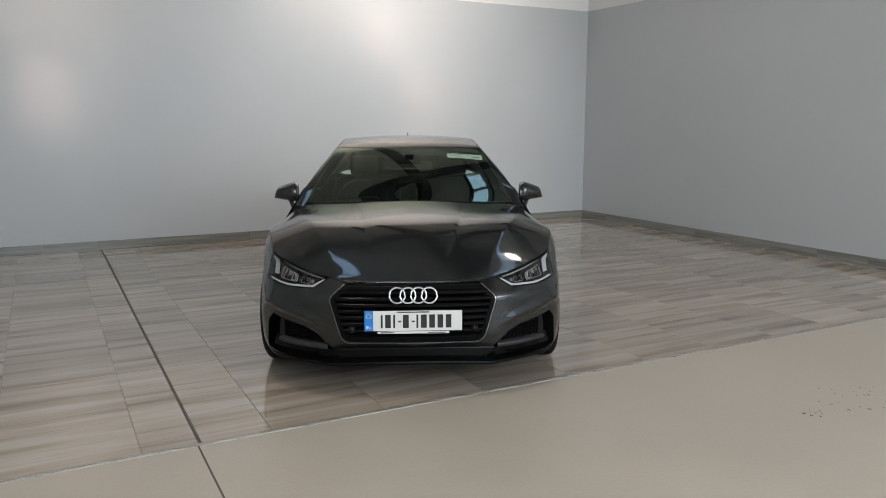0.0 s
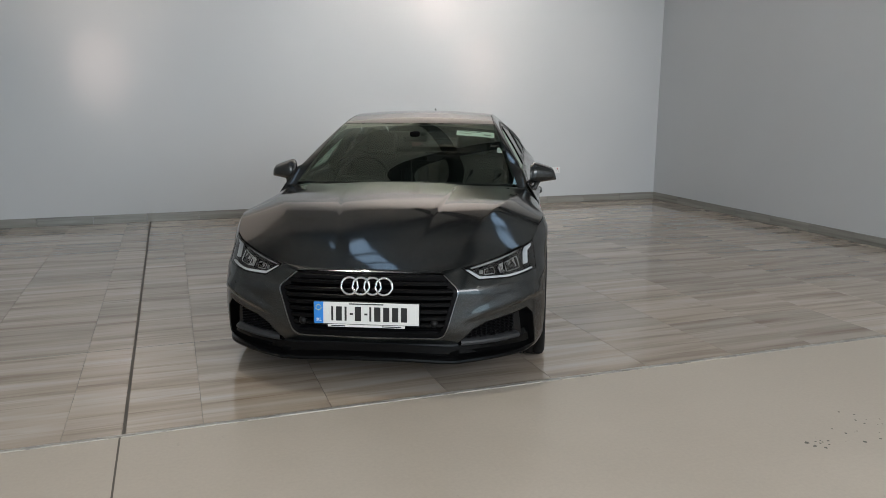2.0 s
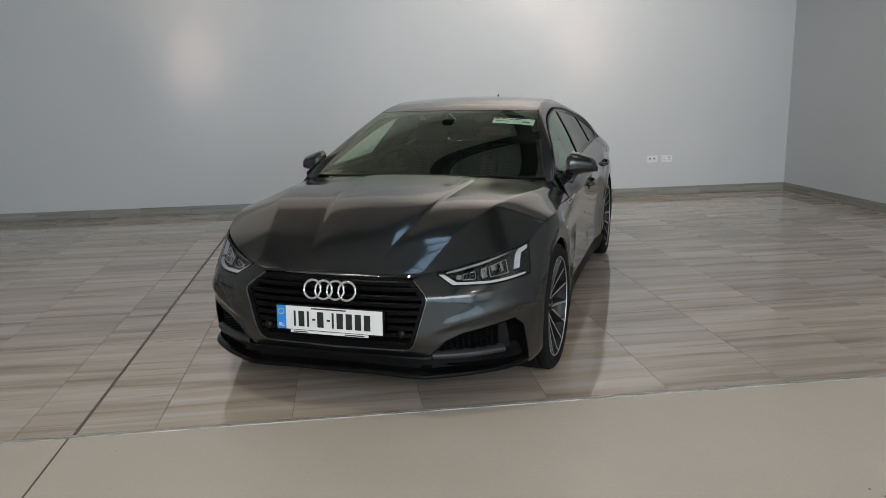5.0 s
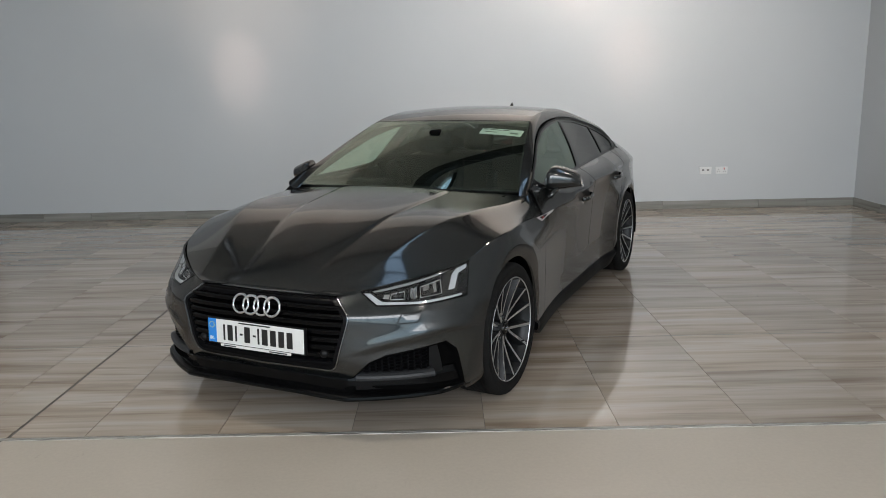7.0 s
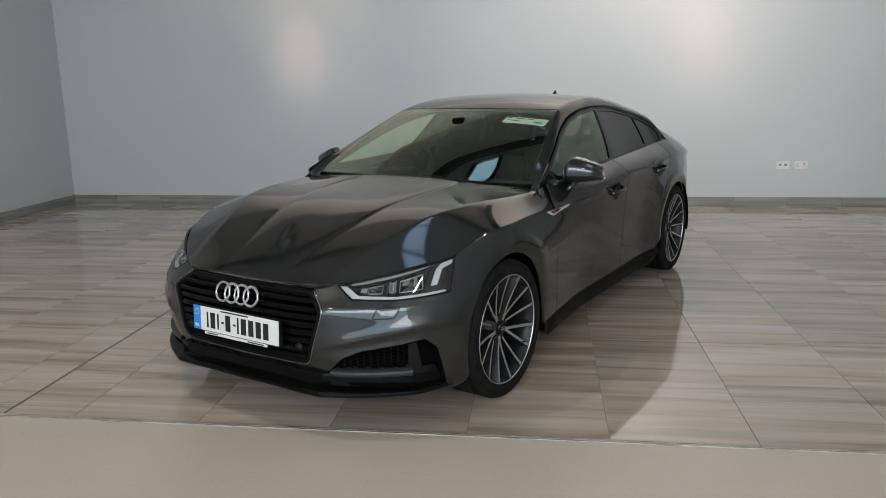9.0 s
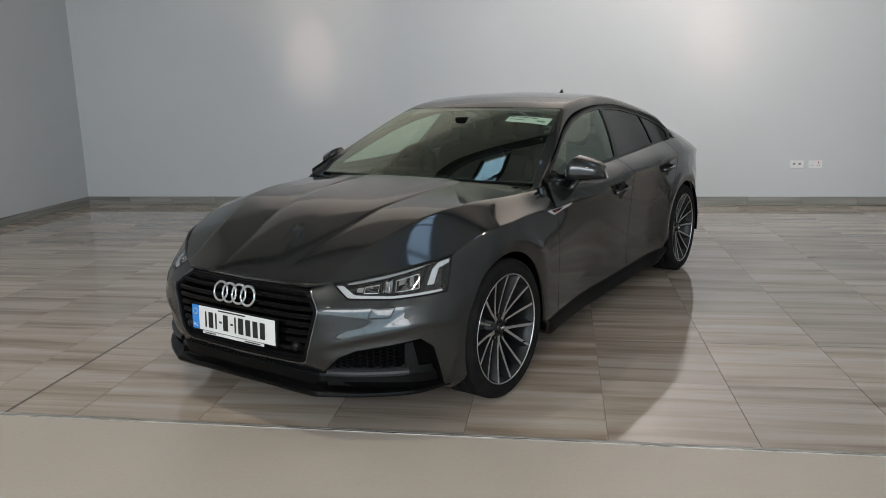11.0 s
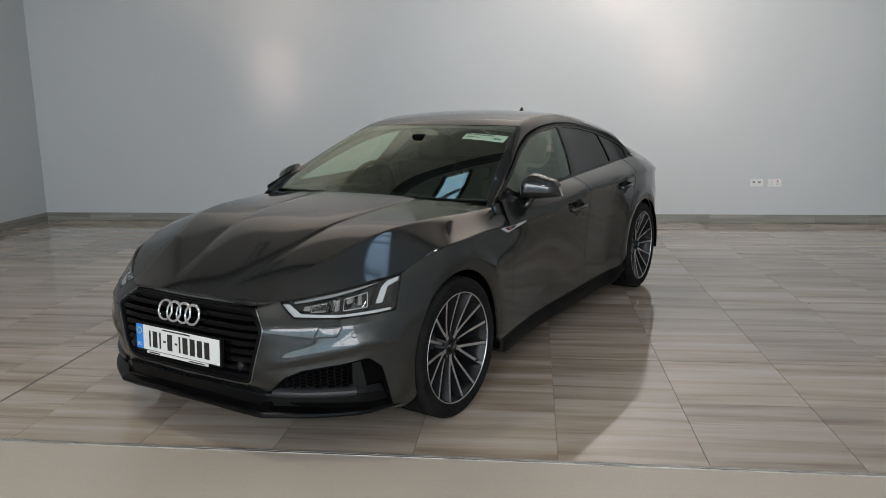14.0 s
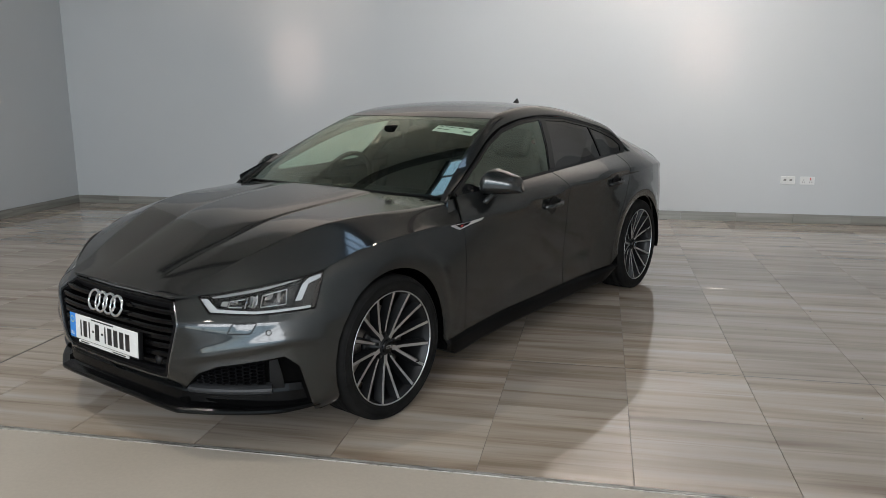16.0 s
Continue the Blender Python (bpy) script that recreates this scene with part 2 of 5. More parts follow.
plate_blue_mat = mat("blue_plate_band", (0.02, 0.20, 0.60), 0.3)
ink_mat = mat("black_ink", (0.01, 0.01, 0.01), 0.4)
paper_mat = mat("pale_green_paper", (0.90, 0.87, 0.88), 0.6)
paper_white_mat = mat("white_paper", (0.80, 0.80, 0.78), 0.6)
mirror_mat = mat("mirror_glass", (0.85, 0.86, 0.87), 0.0, 1.0)
lamp_red_mat = mat("red_lamp_plastic", (0.30, 0.01, 0.015), 0.12)

# ---- kit ----
def link_mesh(name, verts, faces, material, parent=None, label="", normals=None, smooth=True):
    me = bpy.data.meshes.new(name)
    me.from_pydata([tuple(map(float, v)) for v in verts], [], [tuple(map(int, f)) for f in faces])
    me.materials.append(material)
    if smooth:
        me.shade_smooth()
    if normals is not None:
        me.normals_split_custom_set_from_vertices([tuple(map(float, v)) for v in normals])
    ob = new(name, me)
    if parent:
        ob.parent = parent
    return tagged(ob, label)


def part(name, bm, material, parent=None, label="", smooth=False):
    me = bpy.data.meshes.new(name)
    bm.normal_update()
    bm.to_mesh(me)
    bm.free()
    me.materials.append(material)
    if smooth:
        me.shade_smooth()
    ob = new(name, me)
    if parent:
        ob.parent = parent
    return tagged(ob, label)


def box(x0, x1, y0, y1, z0, z1, bevel=0.0, m=None, seg=2):
    bm = bmesh.new()
    bmesh.ops.create_cube(bm, size=1)
    for v in bm.verts:
        v.co = ((x0 + x1) / 2 + v.co.x * (x1 - x0), (y0 + y1) / 2 + v.co.y * (y1 - y0), (z0 + z1) / 2 + v.co.z * (z1 - z0))
    if bevel:
        bmesh.ops.bevel(bm, geom=bm.edges[:], offset=bevel, segments=seg, affect="EDGES", profile=0.5)
    if m is not None:
        bm.transform(m)
    return bm


def merge(*bms):
    """One bmesh of several."""
    out = bmesh.new()
    for b in bms:
        me = bpy.data.meshes.new("tmp")
        b.to_mesh(me)
        b.free()
        out.from_mesh(me)
        bpy.data.meshes.remove(me)
    return out


def lathe(profile, n=48, axis="X", close=False):
    """A turned bmesh from (radius, height along the axis) pairs."""
    bm = bmesh.new()
    rings = []
    for r, h in profile:
        ring = []
        for i in range(n):
            a = 2 * math.pi * i / n
            co = {"X": (h, r * math.cos(a), r * math.sin(a)), "Z": (r * math.cos(a), r * math.sin(a), h)}[axis]
            ring.append(bm.verts.new(co))
        rings.append(ring)
    pairs = list(zip(rings, rings[1:])) + ([(rings[-1], rings[0])] if close else [])
    for a, b in pairs:
        for i in range(n):
            bm.faces.new((a[i], b[i], b[(i + 1) % n], a[(i + 1) % n]))
    bmesh.ops.recalc_face_normals(bm, faces=bm.faces[:])
    return bm


def tube(points, r, n=10, closed=False, flat=1.0):
    """A bmesh tube along points; flat squeezes it along its second axis."""
    bm = bmesh.new()
    pts = [Vector(p) for p in points]
    rings = []
    up = Vector((0, 0, 1))
    for i, p in enumerate(pts):
        a = pts[i - 1] if (i or closed) else p
        b = pts[(i + 1) % len(pts)] if (i < len(pts) - 1 or closed) else p
        t = (b - a).normalized()
        s = t.cross(up)
        if s.length < 1e-4:
            s = t.cross(Vector((0, 1, 0)))
        s.normalize()
        q = s.cross(t)
        rings.append([bm.verts.new(p + s * (r * math.cos(2 * math.pi * k / n)) + q * (r * flat * math.sin(2 * math.pi * k / n))) for k in range(n)])
    for a, b in list(zip(rings, rings[1:])) + ([(rings[-1], rings[0])] if closed else []):
        for k in range(n):
            bm.faces.new((a[k], a[(k + 1) % n], b[(k + 1) % n], b[k]))
    if not closed:
        bm.faces.new(rings[0][::-1])
        bm.faces.new(rings[-1])
    bmesh.ops.recalc_face_normals(bm, faces=bm.faces[:])
    return bm


class Spline:
    """Natural cubic spline through the rows of ys at xs; straight on beyond its ends."""

    def __init__(self, xs, ys):
        self.x, self.y = np.array(xs, float), np.array(ys, float)
        n = len(self.x)
        h = np.diff(self.x)
        m = np.zeros((n, n))
        r = np.zeros_like(self.y)
        m[0, 0] = m[-1, -1] = 1
        for i in range(1, n - 1):
            m[i, i - 1:i + 2] = h[i - 1], 2 * (h[i - 1] + h[i]), h[i]
            r[i] = 6 * ((self.y[i + 1] - self.y[i]) / h[i] - (self.y[i] - self.y[i - 1]) / h[i - 1])
        self.k = np.linalg.solve(m, r)

    def __call__(self, q):
        q = np.asarray(q, float)
        c = np.clip(q, self.x[0], self.x[-1])
        i = np.clip(np.searchsorted(self.x, c) - 1, 0, len(self.x) - 2)
        h = self.x[i + 1] - self.x[i]
        a, b = (self.x[i + 1] - c) / h, (c - self.x[i]) / h
        if self.y.ndim > 1:
            a, b, h = a[..., None], b[..., None], h[..., None]
        v = a * self.y[i] + b * self.y[i + 1] + ((a ** 3 - a) * self.k[i] + (b ** 3 - b) * self.k[i + 1]) * h * h / 6
        if self.y.ndim == 1:
            h0, h1 = self.x[1] - self.x[0], self.x[-1] - self.x[-2]
            s0 = (self.y[1] - self.y[0]) / h0 - h0 * self.k[1] / 6
            s1 = (self.y[-1] - self.y[-2]) / h1 + h1 * self.k[-2] / 6
            v = v + np.where(q < self.x[0], (q - self.x[0]) * s0, 0) + np.where(q > self.x[-1], (q - self.x[-1]) * s1, 0)
        return v


def pairs(*xy):
    return Spline([p[0] for p in xy], [p[1] for p in xy])


def smooth_step(a, b, v):
    t = np.clip((np.asarray(v, float) - a) / (b - a), 0, 1)
    return t * t * (3 - 2 * t)


def inside(poly, pts):
    """Which of the points lie in the polygon."""
    x, y = pts[:, 0], pts[:, 1]
    r = np.zeros(len(pts), bool)
    for (x0, y0), (x1, y1) in zip(poly, np.roll(poly, -1, 0)):
        hit = (y0 > y) != (y1 > y)
        with np.errstate(divide="ignore", invalid="ignore"):
            r ^= hit & (x < (x1 - x0) * (y - y0) / (y1 - y0) + x0)
    return r


def along(poly, step):
    """The polygon with its long sides cut into steps."""
    poly = np.array(poly, float)
    out = []
    for a, b in zip(poly, np.roll(poly, -1, 0)):
        n = max(1, int(round(np.linalg.norm(b - a) / step)))
        out += [a + (b - a) * i / n for i in range(n)]
    return np.array(out)


def rounded(poly, r, n=4):
    """The polygon with rounded corners; r is one radius or one for each corner."""
    poly = [np.array(p, float) for p in poly]
    rr = r if isinstance(r, (list, tuple)) else [r] * len(poly)
    out = []
    for i, p in enumerate(poly):
        a, b = poly[i - 1], poly[(i + 1) % len(poly)]
        la, lb = np.linalg.norm(a - p), np.linalg.norm(b - p)
        d = min(rr[i], 0.48 * la, 0.48 * lb)
        if d < 1e-5:
            out.append(p)
            continue
        s, e = p + (a - p) * d / la, p + (b - p) * d / lb
        for k in range(n + 1):
            t = k / n
            out.append((1 - t) ** 2 * s + 2 * t * (1 - t) * p + t * t * e)
    return np.array(out)


def shrink(poly, d):
    """The polygon moved inwards by d (outwards where d is negative)."""
    poly = np.array(poly, float)
    area = 0.5 * np.sum(poly[:, 0] * np.roll(poly[:, 1], -1) - np.roll(poly[:, 0], -1) * poly[:, 1])
    e1 = poly - np.roll(poly, 1, 0)
    e2 = np.roll(poly, -1, 0) - poly
    unit = lambda e: e / np.maximum(np.linalg.norm(e, axis=1, keepdims=True), 1e-9)
    turn = lambda e: np.stack([-e[:, 1], e[:, 0]], 1)
    n1, n2 = turn(unit(e1)), turn(unit(e2))
    m = unit(n1 + n2)
    k = np.clip(1 / np.maximum(np.sum(m * n1, 1), 0.35), 1, 2.0)
    return poly + m * (d * k)[:, None] * (1 if area > 0 else -1)


def surface_normals(surf, q, eps):
    e = np.array([eps, 0.0]), np.array([0.0, eps])
    du = surf(*(q + e[0]).T) - surf(*(q - e[0]).T)
    dv = surf(*(q + e[1]).T) - surf(*(q - e[1]).T)
    n = np.cross(du, dv)
    return n / np.maximum(np.linalg.norm(n, axis=1, keepdims=True), 1e-12)


def panel(name, surf, outline, material, parent, label="", holes=(), step=0.03, thick=0.012, lift=0.0, gap=0.0015, eps=0.006, side=1, out=1):
    """A sheet on the surface surf(a, b), cut along an outline with holes, with turned-in edges. out: which way its normal goes; side -1: mirrored."""
    loops = [along(shrink(outline, gap), step)] + [along(shrink(h, -gap), step) for h in holes]
    lo, hi = loops[0].min(0), loops[0].max(0)
    gx, gy = np.meshgrid(np.arange(lo[0], hi[0], step), np.arange(lo[1], hi[1], step))
    gx = gx + (np.arange(gx.shape[0]) % 2)[:, None] * step / 2
    grid = np.stack([gx.ravel(), gy.ravel()], 1)
    keep = inside(shrink(loops[0], step * 0.45), grid) & inside(loops[0], grid)
    for h in loops[1:]:
        keep &= ~inside(shrink(h, -step * 0.45), grid)
    grid = grid[keep]
    pts, edges = [], []
    for l in loops:
        k = len(pts)
        pts += list(l)
        edges += [(k + i, k + (i + 1) % len(l)) for i in range(len(l))]
    rim = len(pts)
    allp = np.array(pts + list(grid))
    from mathutils.geometry import delaunay_2d_cdt
    vs, _, fs, *_ = delaunay_2d_cdt([Vector(p) for p in allp], edges, [], 0, 1e-7)
    q = np.array([(v.x, v.y) for v in vs])
    f = np.array([t for t in fs if len(t) == 3])
    mid = q[f].mean(1)
    ok = inside(loops[0], mid)
    for h in loops[1:]:
        ok &= ~inside(h, mid)
    f = f[ok]
    a = q[f[:, 0]]
    b, c = q[f[:, 1]] - a, q[f[:, 2]] - a
    flip = (b[:, 0] * c[:, 1] - b[:, 1] * c[:, 0]) * out < 0
    f[flip] = f[flip][:, ::-1]
    used = np.unique(f)
    new_i = -np.ones(len(q), int)
    new_i[used] = np.arange(len(used))
    q, f = q[used], new_i[f]
    nor = surface_normals(surf, q, eps) * out
    pos = surf(*q.T) + nor * lift
    # turned-in edges
    count = {}
    for t in f:
        for i in range(3):
            e = (t[i], t[(i + 1) % 3])
            count[tuple(sorted(e))] = None if tuple(sorted(e)) in count else e
    border = [e for e in count.values() if e]
    at = {}
    vp, vn, faces = list(pos), list(nor), [tuple(t) for t in f]
    for i in {i for e in border for i in e}:
        at[i] = len(vp)
        vp.append(pos[i] - nor[i] * thick)
        vn.append(nor[i])
    for i, j in border:
        faces.append((j, i, at[i], at[j]))
    vp, vn = np.array(vp), np.array(vn)
    if side < 0:
        vp, vn = vp * [-1, 1, 1], vn * [-1, 1, 1]
        faces = [t[::-1] for t in faces]
    return link_mesh(name, vp, faces, material, parent, label, vn)

# ---- the showroom ----
U0, U1, V1, V0, TRIM = -5.0, 5.5, 5.31, -9.0, -0.80


def room_box(name, x0, x1, y0, y1, z0, z1, material, label="", parent=None, bevel=0.0, kind="structure"):
    ob = part(name, box(x0, x1, y0, y1, z0, z1, bevel), material, parent, label)
    if not parent:
        ob.matrix_world = ROOM
        tagged(ob, kind=kind)
    return ob


SPLIT = 3.12
for name, b in (("wall_back", (U0 - 0.2, U1 + 0.2, V1, V1 + 0.2)), ("wall_right", (U1, U1 + 0.2, V0, V1)), ("wall_left", (U0 - 0.2, U0, V0, V1))):
    w = room_box(name, *b, -0.1, SPLIT, wall_mat, "matt blue-grey painted showroom wall")
    room_box(name + "_band", *b, SPLIT, SPLIT + 0.30, white_wall_mat, "white painted band high on the showroom wall")
    room_box(name + "_upper", *b, SPLIT + 0.30, 5.4, upper_grey_mat, "off-white painted upper part of the showroom wall")
# ceiling with rooflights
TOP = 5.2
bm = bmesh.new()
xs = sorted({U0 - 0.2, U1 + 0.2} | {x + s * w / 2 for x, y, w, d in LIGHTS for s in (-1, 1)})
ys = sorted({V0 - 0.2, V1 + 0.2} | {y + s * d / 2 for x, y, w, d in LIGHTS for s in (-1, 1)})
for x0, x1 in zip(xs, xs[1:]):
    for y0, y1 in zip(ys, ys[1:]):
        mx, my = (x0 + x1) / 2, (y0 + y1) / 2
        if any(abs(mx - x) < w / 2 and abs(my - y) < d / 2 for x, y, w, d in LIGHTS):
            continue
        bm = merge(bm, box(x0, x1, y0, y1, TOP, TOP + 0.2))
ceiling = tagged(part("ceiling", bm, ceiling_mat, None, "grey showroom ceiling with rooflight openings"), kind="structure")
ceiling.matrix_world = ROOM
# the narrow third slot is added, its lamp whiter and brighter than the sky
for i, (x, y, w, d) in enumerate(LIGHTS):
    win = tagged(new("window_%d" % (i + 2)), "long rooflight with dark steel glazing bars", kind="structure")
    win.matrix_world = ROOM
    for k in range(1, 5):
        yy = y - d / 2 + d * k / 5
        part("glazing_bar", box(x - w / 2, x + w / 2, yy - 0.015, yy + 0.015, TOP - 0.06, TOP + 0.06), steel_mat, win)
    for s in (-1, 1):
        part("glazing_bar", box(x + s * w / 2 - 0.03, x + s * w / 2 + 0.03, y - d / 2, y + d / 2, TOP - 0.07, TOP + 0.07), steel_mat, win)
# steel beams under the ceiling
for x in (1.75, 4.2):
    ob = tagged(part("roof_beam", merge(box(x - 0.1, x + 0.1, V0, V1, TOP - 0.32, TOP - 0.29), box(x - 0.012, x + 0.012, V0, V1, TOP - 0.30, TOP - 0.02), box(x - 0.1, x + 0.1, V0, V1, TOP - 0.03, TOP - 0.003)), steel_mat, None, "dark painted steel roof beam"), kind="structure")
    ob.matrix_world = ROOM
ob = tagged(part("roof_beam", merge(box(U0, U1, 3.12, 3.32, TOP - 0.34, TOP - 0.322), box(U0, U1, 3.21, 3.23, TOP - 0.322, TOP - 0.003)), steel_mat, None, "dark painted steel cross beam under the roof"), kind="structure")
ob.matrix_world = ROOM
# ceiling spotlights
def spotlight(u, v, z, aim):
    s = tagged(new("ceiling_spotlight"), "small dark cylindrical ceiling spotlight with a bright lens", "spotlight", "spotlights under the ceiling")
    s.matrix_world = ROOM @ look((u, v, z), aim) @ Matrix.Scale(0.55, 4)
    part("housing", lathe([(0.0001, 0.16), (0.05, 0.16), (0.055, 0.15), (0.055, 0.02), (0.05, 0.02), (0.045, 0.05)], 20, "Z"), steel_mat, s, smooth=True)
    lens = part("lens", lathe([(0.0001, 0.048), (0.044, 0.048)], 20, "Z"), lamp_glow_mat, s, "bright lamp lens")
    lens.visible_shadow = False
    stem = part("stem", lathe([(0.01, 0.0), (0.01, 5.18 - 0.09 - z)], 8, "Z"), steel_mat, s)
    stem.matrix_local = s.matrix_world.to_3x3().inverted().to_4x4() @ Matrix.Translation((0, 0, 0.09))


lamp_glow_mat = mat("lamp_lens_glow", (1, 0.95, 0.9), 0.3, Emission_Strength=14.0)
lamp_glow_mat.node_tree.nodes["Principled BSDF"].inputs["Emission Color"].default_value = (1.0, 0.93, 0.85, 1)
for u, v in SPOTS:
    spotlight(u, v, 5.03, (u, v, 0))
for u, v, tu, tz, core, glow in WASH:
    spotlight(u, v, 4.62, (tu, 5.31, tz))

# glazed shop front behind the camera
front = tagged(new("window_1"), "tall glazed shop front with dark mullions", kind="structure")
front.matrix_world = ROOM
part("wall_over", box(U0, U1, V0 - 0.2, V0, 5.0, 5.4), white_wall_mat, front)
part("plinth", box(U0, U1, V0 - 0.2, V0, -0.1, 0.25), wall_mat, front)
for k in range(5):
    x = U0 + (U1 - U0) * k / 4
    part("mullion", box(x - 0.03, x + 0.03, V0 - 0.1, V0 + 0.18, 0.25, 5.0), steel_mat, front)
for z in (2.9,):
    part("transom", box(U0, U1, V0 - 0.1, V0 + 0.18, z, z + 0.07), steel_mat, front)

# paving outside the shop front
pave_mat = mat("grey_paving", rough=0.8)
n = Tree(pave_mat)
n.put(Base_Color=n.ramp(n.noise(n.place(), 1.5, 6), (0.3, (0.16, 0.16, 0.155)), (0.7, (0.24, 0.235, 0.225))))
outside = tagged(part("pavement", box(-30, 30, -40, V0 - 0.2, -0.14, -0.02), pave_mat, None, "grey paving outside the glazed shop front"), kind="structure")
outside.matrix_world = ROOM

# floors: grey resin in front, tiles behind the metal edge strip
resin = tagged(part("floor_resin", box(U0, U1, V0, TRIM - 0.03, -0.12, 0.0), resin_mat, None, "worn grey-beige resin floor"), kind="structure")
resin.matrix_world = ROOM
bed = tagged(part("floor", box(U0, U1, TRIM - 0.03, V1, -0.12, -0.004), grout_mat, None, "wood-streaked beige stone tile floor"), kind="structure")
bed.matrix_world = ROOM
strip = tagged(part("floor_trim", merge(box(U0, U1, TRIM - 0.03, TRIM - 0.017, -0.02, 0.0035, 0.0015), box(U0, U1, TRIM - 0.014, TRIM - 0.002, -0.02, 0.0025, 0.001), box(U0, U1, TRIM - 0.018, TRIM - 0.013, -0.02, 0.0012)), alu_mat, None, "worn aluminium edge strip between the floors"), kind="structure")
strip.matrix_world = ROOM
# expansion joints
JU, JV = -1.47, 0.45
joint = tagged(part("floor_joint", merge(box(JU - 0.0068, JU + 0.0068, TRIM, V1, -0.02, -0.0012), box(U0, U1, JV - 0.0055, JV + 0.0055, -0.02, -0.001)), rubber_joint_mat, None, "dark rubber expansion joints in the tile floor"), kind="structure")
joint.matrix_world = ROOM
joint2 = tagged(part("floor_joint", box(JU - 0.018, JU - 0.010, V0, TRIM - 0.03, -0.02, 0.0012), rubber_joint_mat, None, "dark saw-cut joint in the resin floor"), kind="structure")
joint2.matrix_world = ROOM


def skirting(x0, y0, x1, y1, turn):
    """Tiled skirting, piece by piece, along a wall."""
    run = math.hypot(x1 - x0, y1 - y0)
    base = tagged(new("baseboard"), "streaked stone tile skirting along the wall", kind="structure")
    base.matrix_world = ROOM @ pose(x0, y0, 0, 0, 0, turn)
    n = max(1, round(run / 0.595))
    mesh = None
    for i in range(n):
        a, b = run * i / n + 0.001, run * (i + 1) / n - 0.001
        if mesh is None:
            ob = part("tile", box(0, b - a, -0.012, 0, 0.0, 0.098, 0.0015, seg=1), skirt_mat, base)
            mesh = ob.data
        else:
            ob = new("tile", mesh)
            ob.parent = base
        ob.location = (a, 0, 0.001)
    return base


skirt_mat = mat("skirting_tile", rough=0.2)
n = Tree(skirt_mat)
rnd = n.node("ObjectInfo").outputs["Random"]
away = n.node("CombineXYZ")
n.t.links.new(n.math("MULTIPLY", rnd, 53.0), away.inputs[0])
n.t.links.new(n.math("MULTIPLY", rnd, 71.0), away.inputs[2])
streak = n.noise(n.stretch(n.place(), (0.6, 1.0, 16.0), away.outputs[0]), 1.2, 5, 0.6, 0.2)
n.put(Base_Color=n.ramp(streak, (0.28, (0.13, 0.125, 0.11)), (0.5, (0.215, 0.21, 0.19)), (0.75, (0.29, 0.285, 0.265))), Roughness=n.span(rnd, 0.14, 0.3))
skirting(U0, V1, U1, V1, 0)
skirting(U1, V1, U1, V0, -90)
skirting(U0, V0, U0, V1, 90)

# wall sockets
def socket(x, z, red):
    s = tagged(new("wall_socket"), "white double wall socket" + (" with red switches" if red else " plate with data outlets"), "socket", "sockets on the back wall")
    s.matrix_world = ROOM @ pose(x, V1, z)
    part("faceplate", box(-0.073, 0.073, -0.012, 0.0, -0.043, 0.043, 0.004), socket_mat, s)
    for k in (-1, 1):
        if red:
            part("pin_holes", merge(*[box(k * 0.036 + a - 0.004, k * 0.036 + a + 0.004, -0.0135, -0.0115, b - 0.0055, b + 0.0055) for a, b in ((0, 0.008), (-0.011, -0.014), (0.011, -0.014))]), socket_hole_mat, s)
            part("switch", box(k * 0.018 + 0.012 - 0.006, k * 0.018 + 0.012 + 0.006, -0.016, -0.0115, 0.012, 0.032, 0.002), red_mat if k > 0 else socket_mat, s)
        else:
            part("outlet", box(k * 0.03 - 0.014, k * 0.03 + 0.014, -0.0145, -0.0115, -0.004, 0.018, 0.001), socket_hole_mat, s)


socket(3.665, 0.463, False)
socket(3.86, 0.463, True)

# dark drips on the resin floor
rng = random.Random(5)
bm = bmesh.new()
for i in range(46):
    u, v = (rng.gauss(1.86, 0.13), rng.gauss(-1.86, 0.10)) if i < 34 else (rng.gauss(1.42, 0.05), rng.gauss(-1.87, 0.03))
    r = rng.uniform(0.0045, 0.015) * (0.5 if i % 3 else 0.9)
    ring = [bm.verts.new((u + r * rng.uniform(0.6, 1.2) * math.cos(a * 0.7), v + r * rng.uniform(0.5, 1.1) * math.sin(a * 0.7), 0.0012)) for a in range(9)]
    bm.faces.new(ring)
spots = tagged(part("oil_spots", bm, dirt_mat, None, "small dark dried drips on the resin floor"), category="stain", kind="stuff")
spots.matrix_world = ROOM
# crumbs of grit on the tiles
bm = bmesh.new()
for x, y, r in ((2.061, 2.854, 0.006), (1.921, 2.292, 0.004), (2.6, 1.2, 0.003)):
    m = Matrix.Translation((x, y, r * 0.6)) @ Matrix.Diagonal((1.0, 0.7, 0.6, 1.0))
    bmesh.ops.create_icosphere(bm, subdivisions=1, radius=r, matrix=m)
for v in bm.verts:
    v.co += Vector((rng.uniform(-1, 1), rng.uniform(-1, 1), 0)) * 0.0008
tagged(part("grit", bm, dirt_mat, None, "dark crumbs of grit on the floor"), category="dirt", kind="stuff")

# ---- the car: surfaces ----
car = tagged(new("car"), "dark grey metallic five-door coupe parked on the tiles", "car")

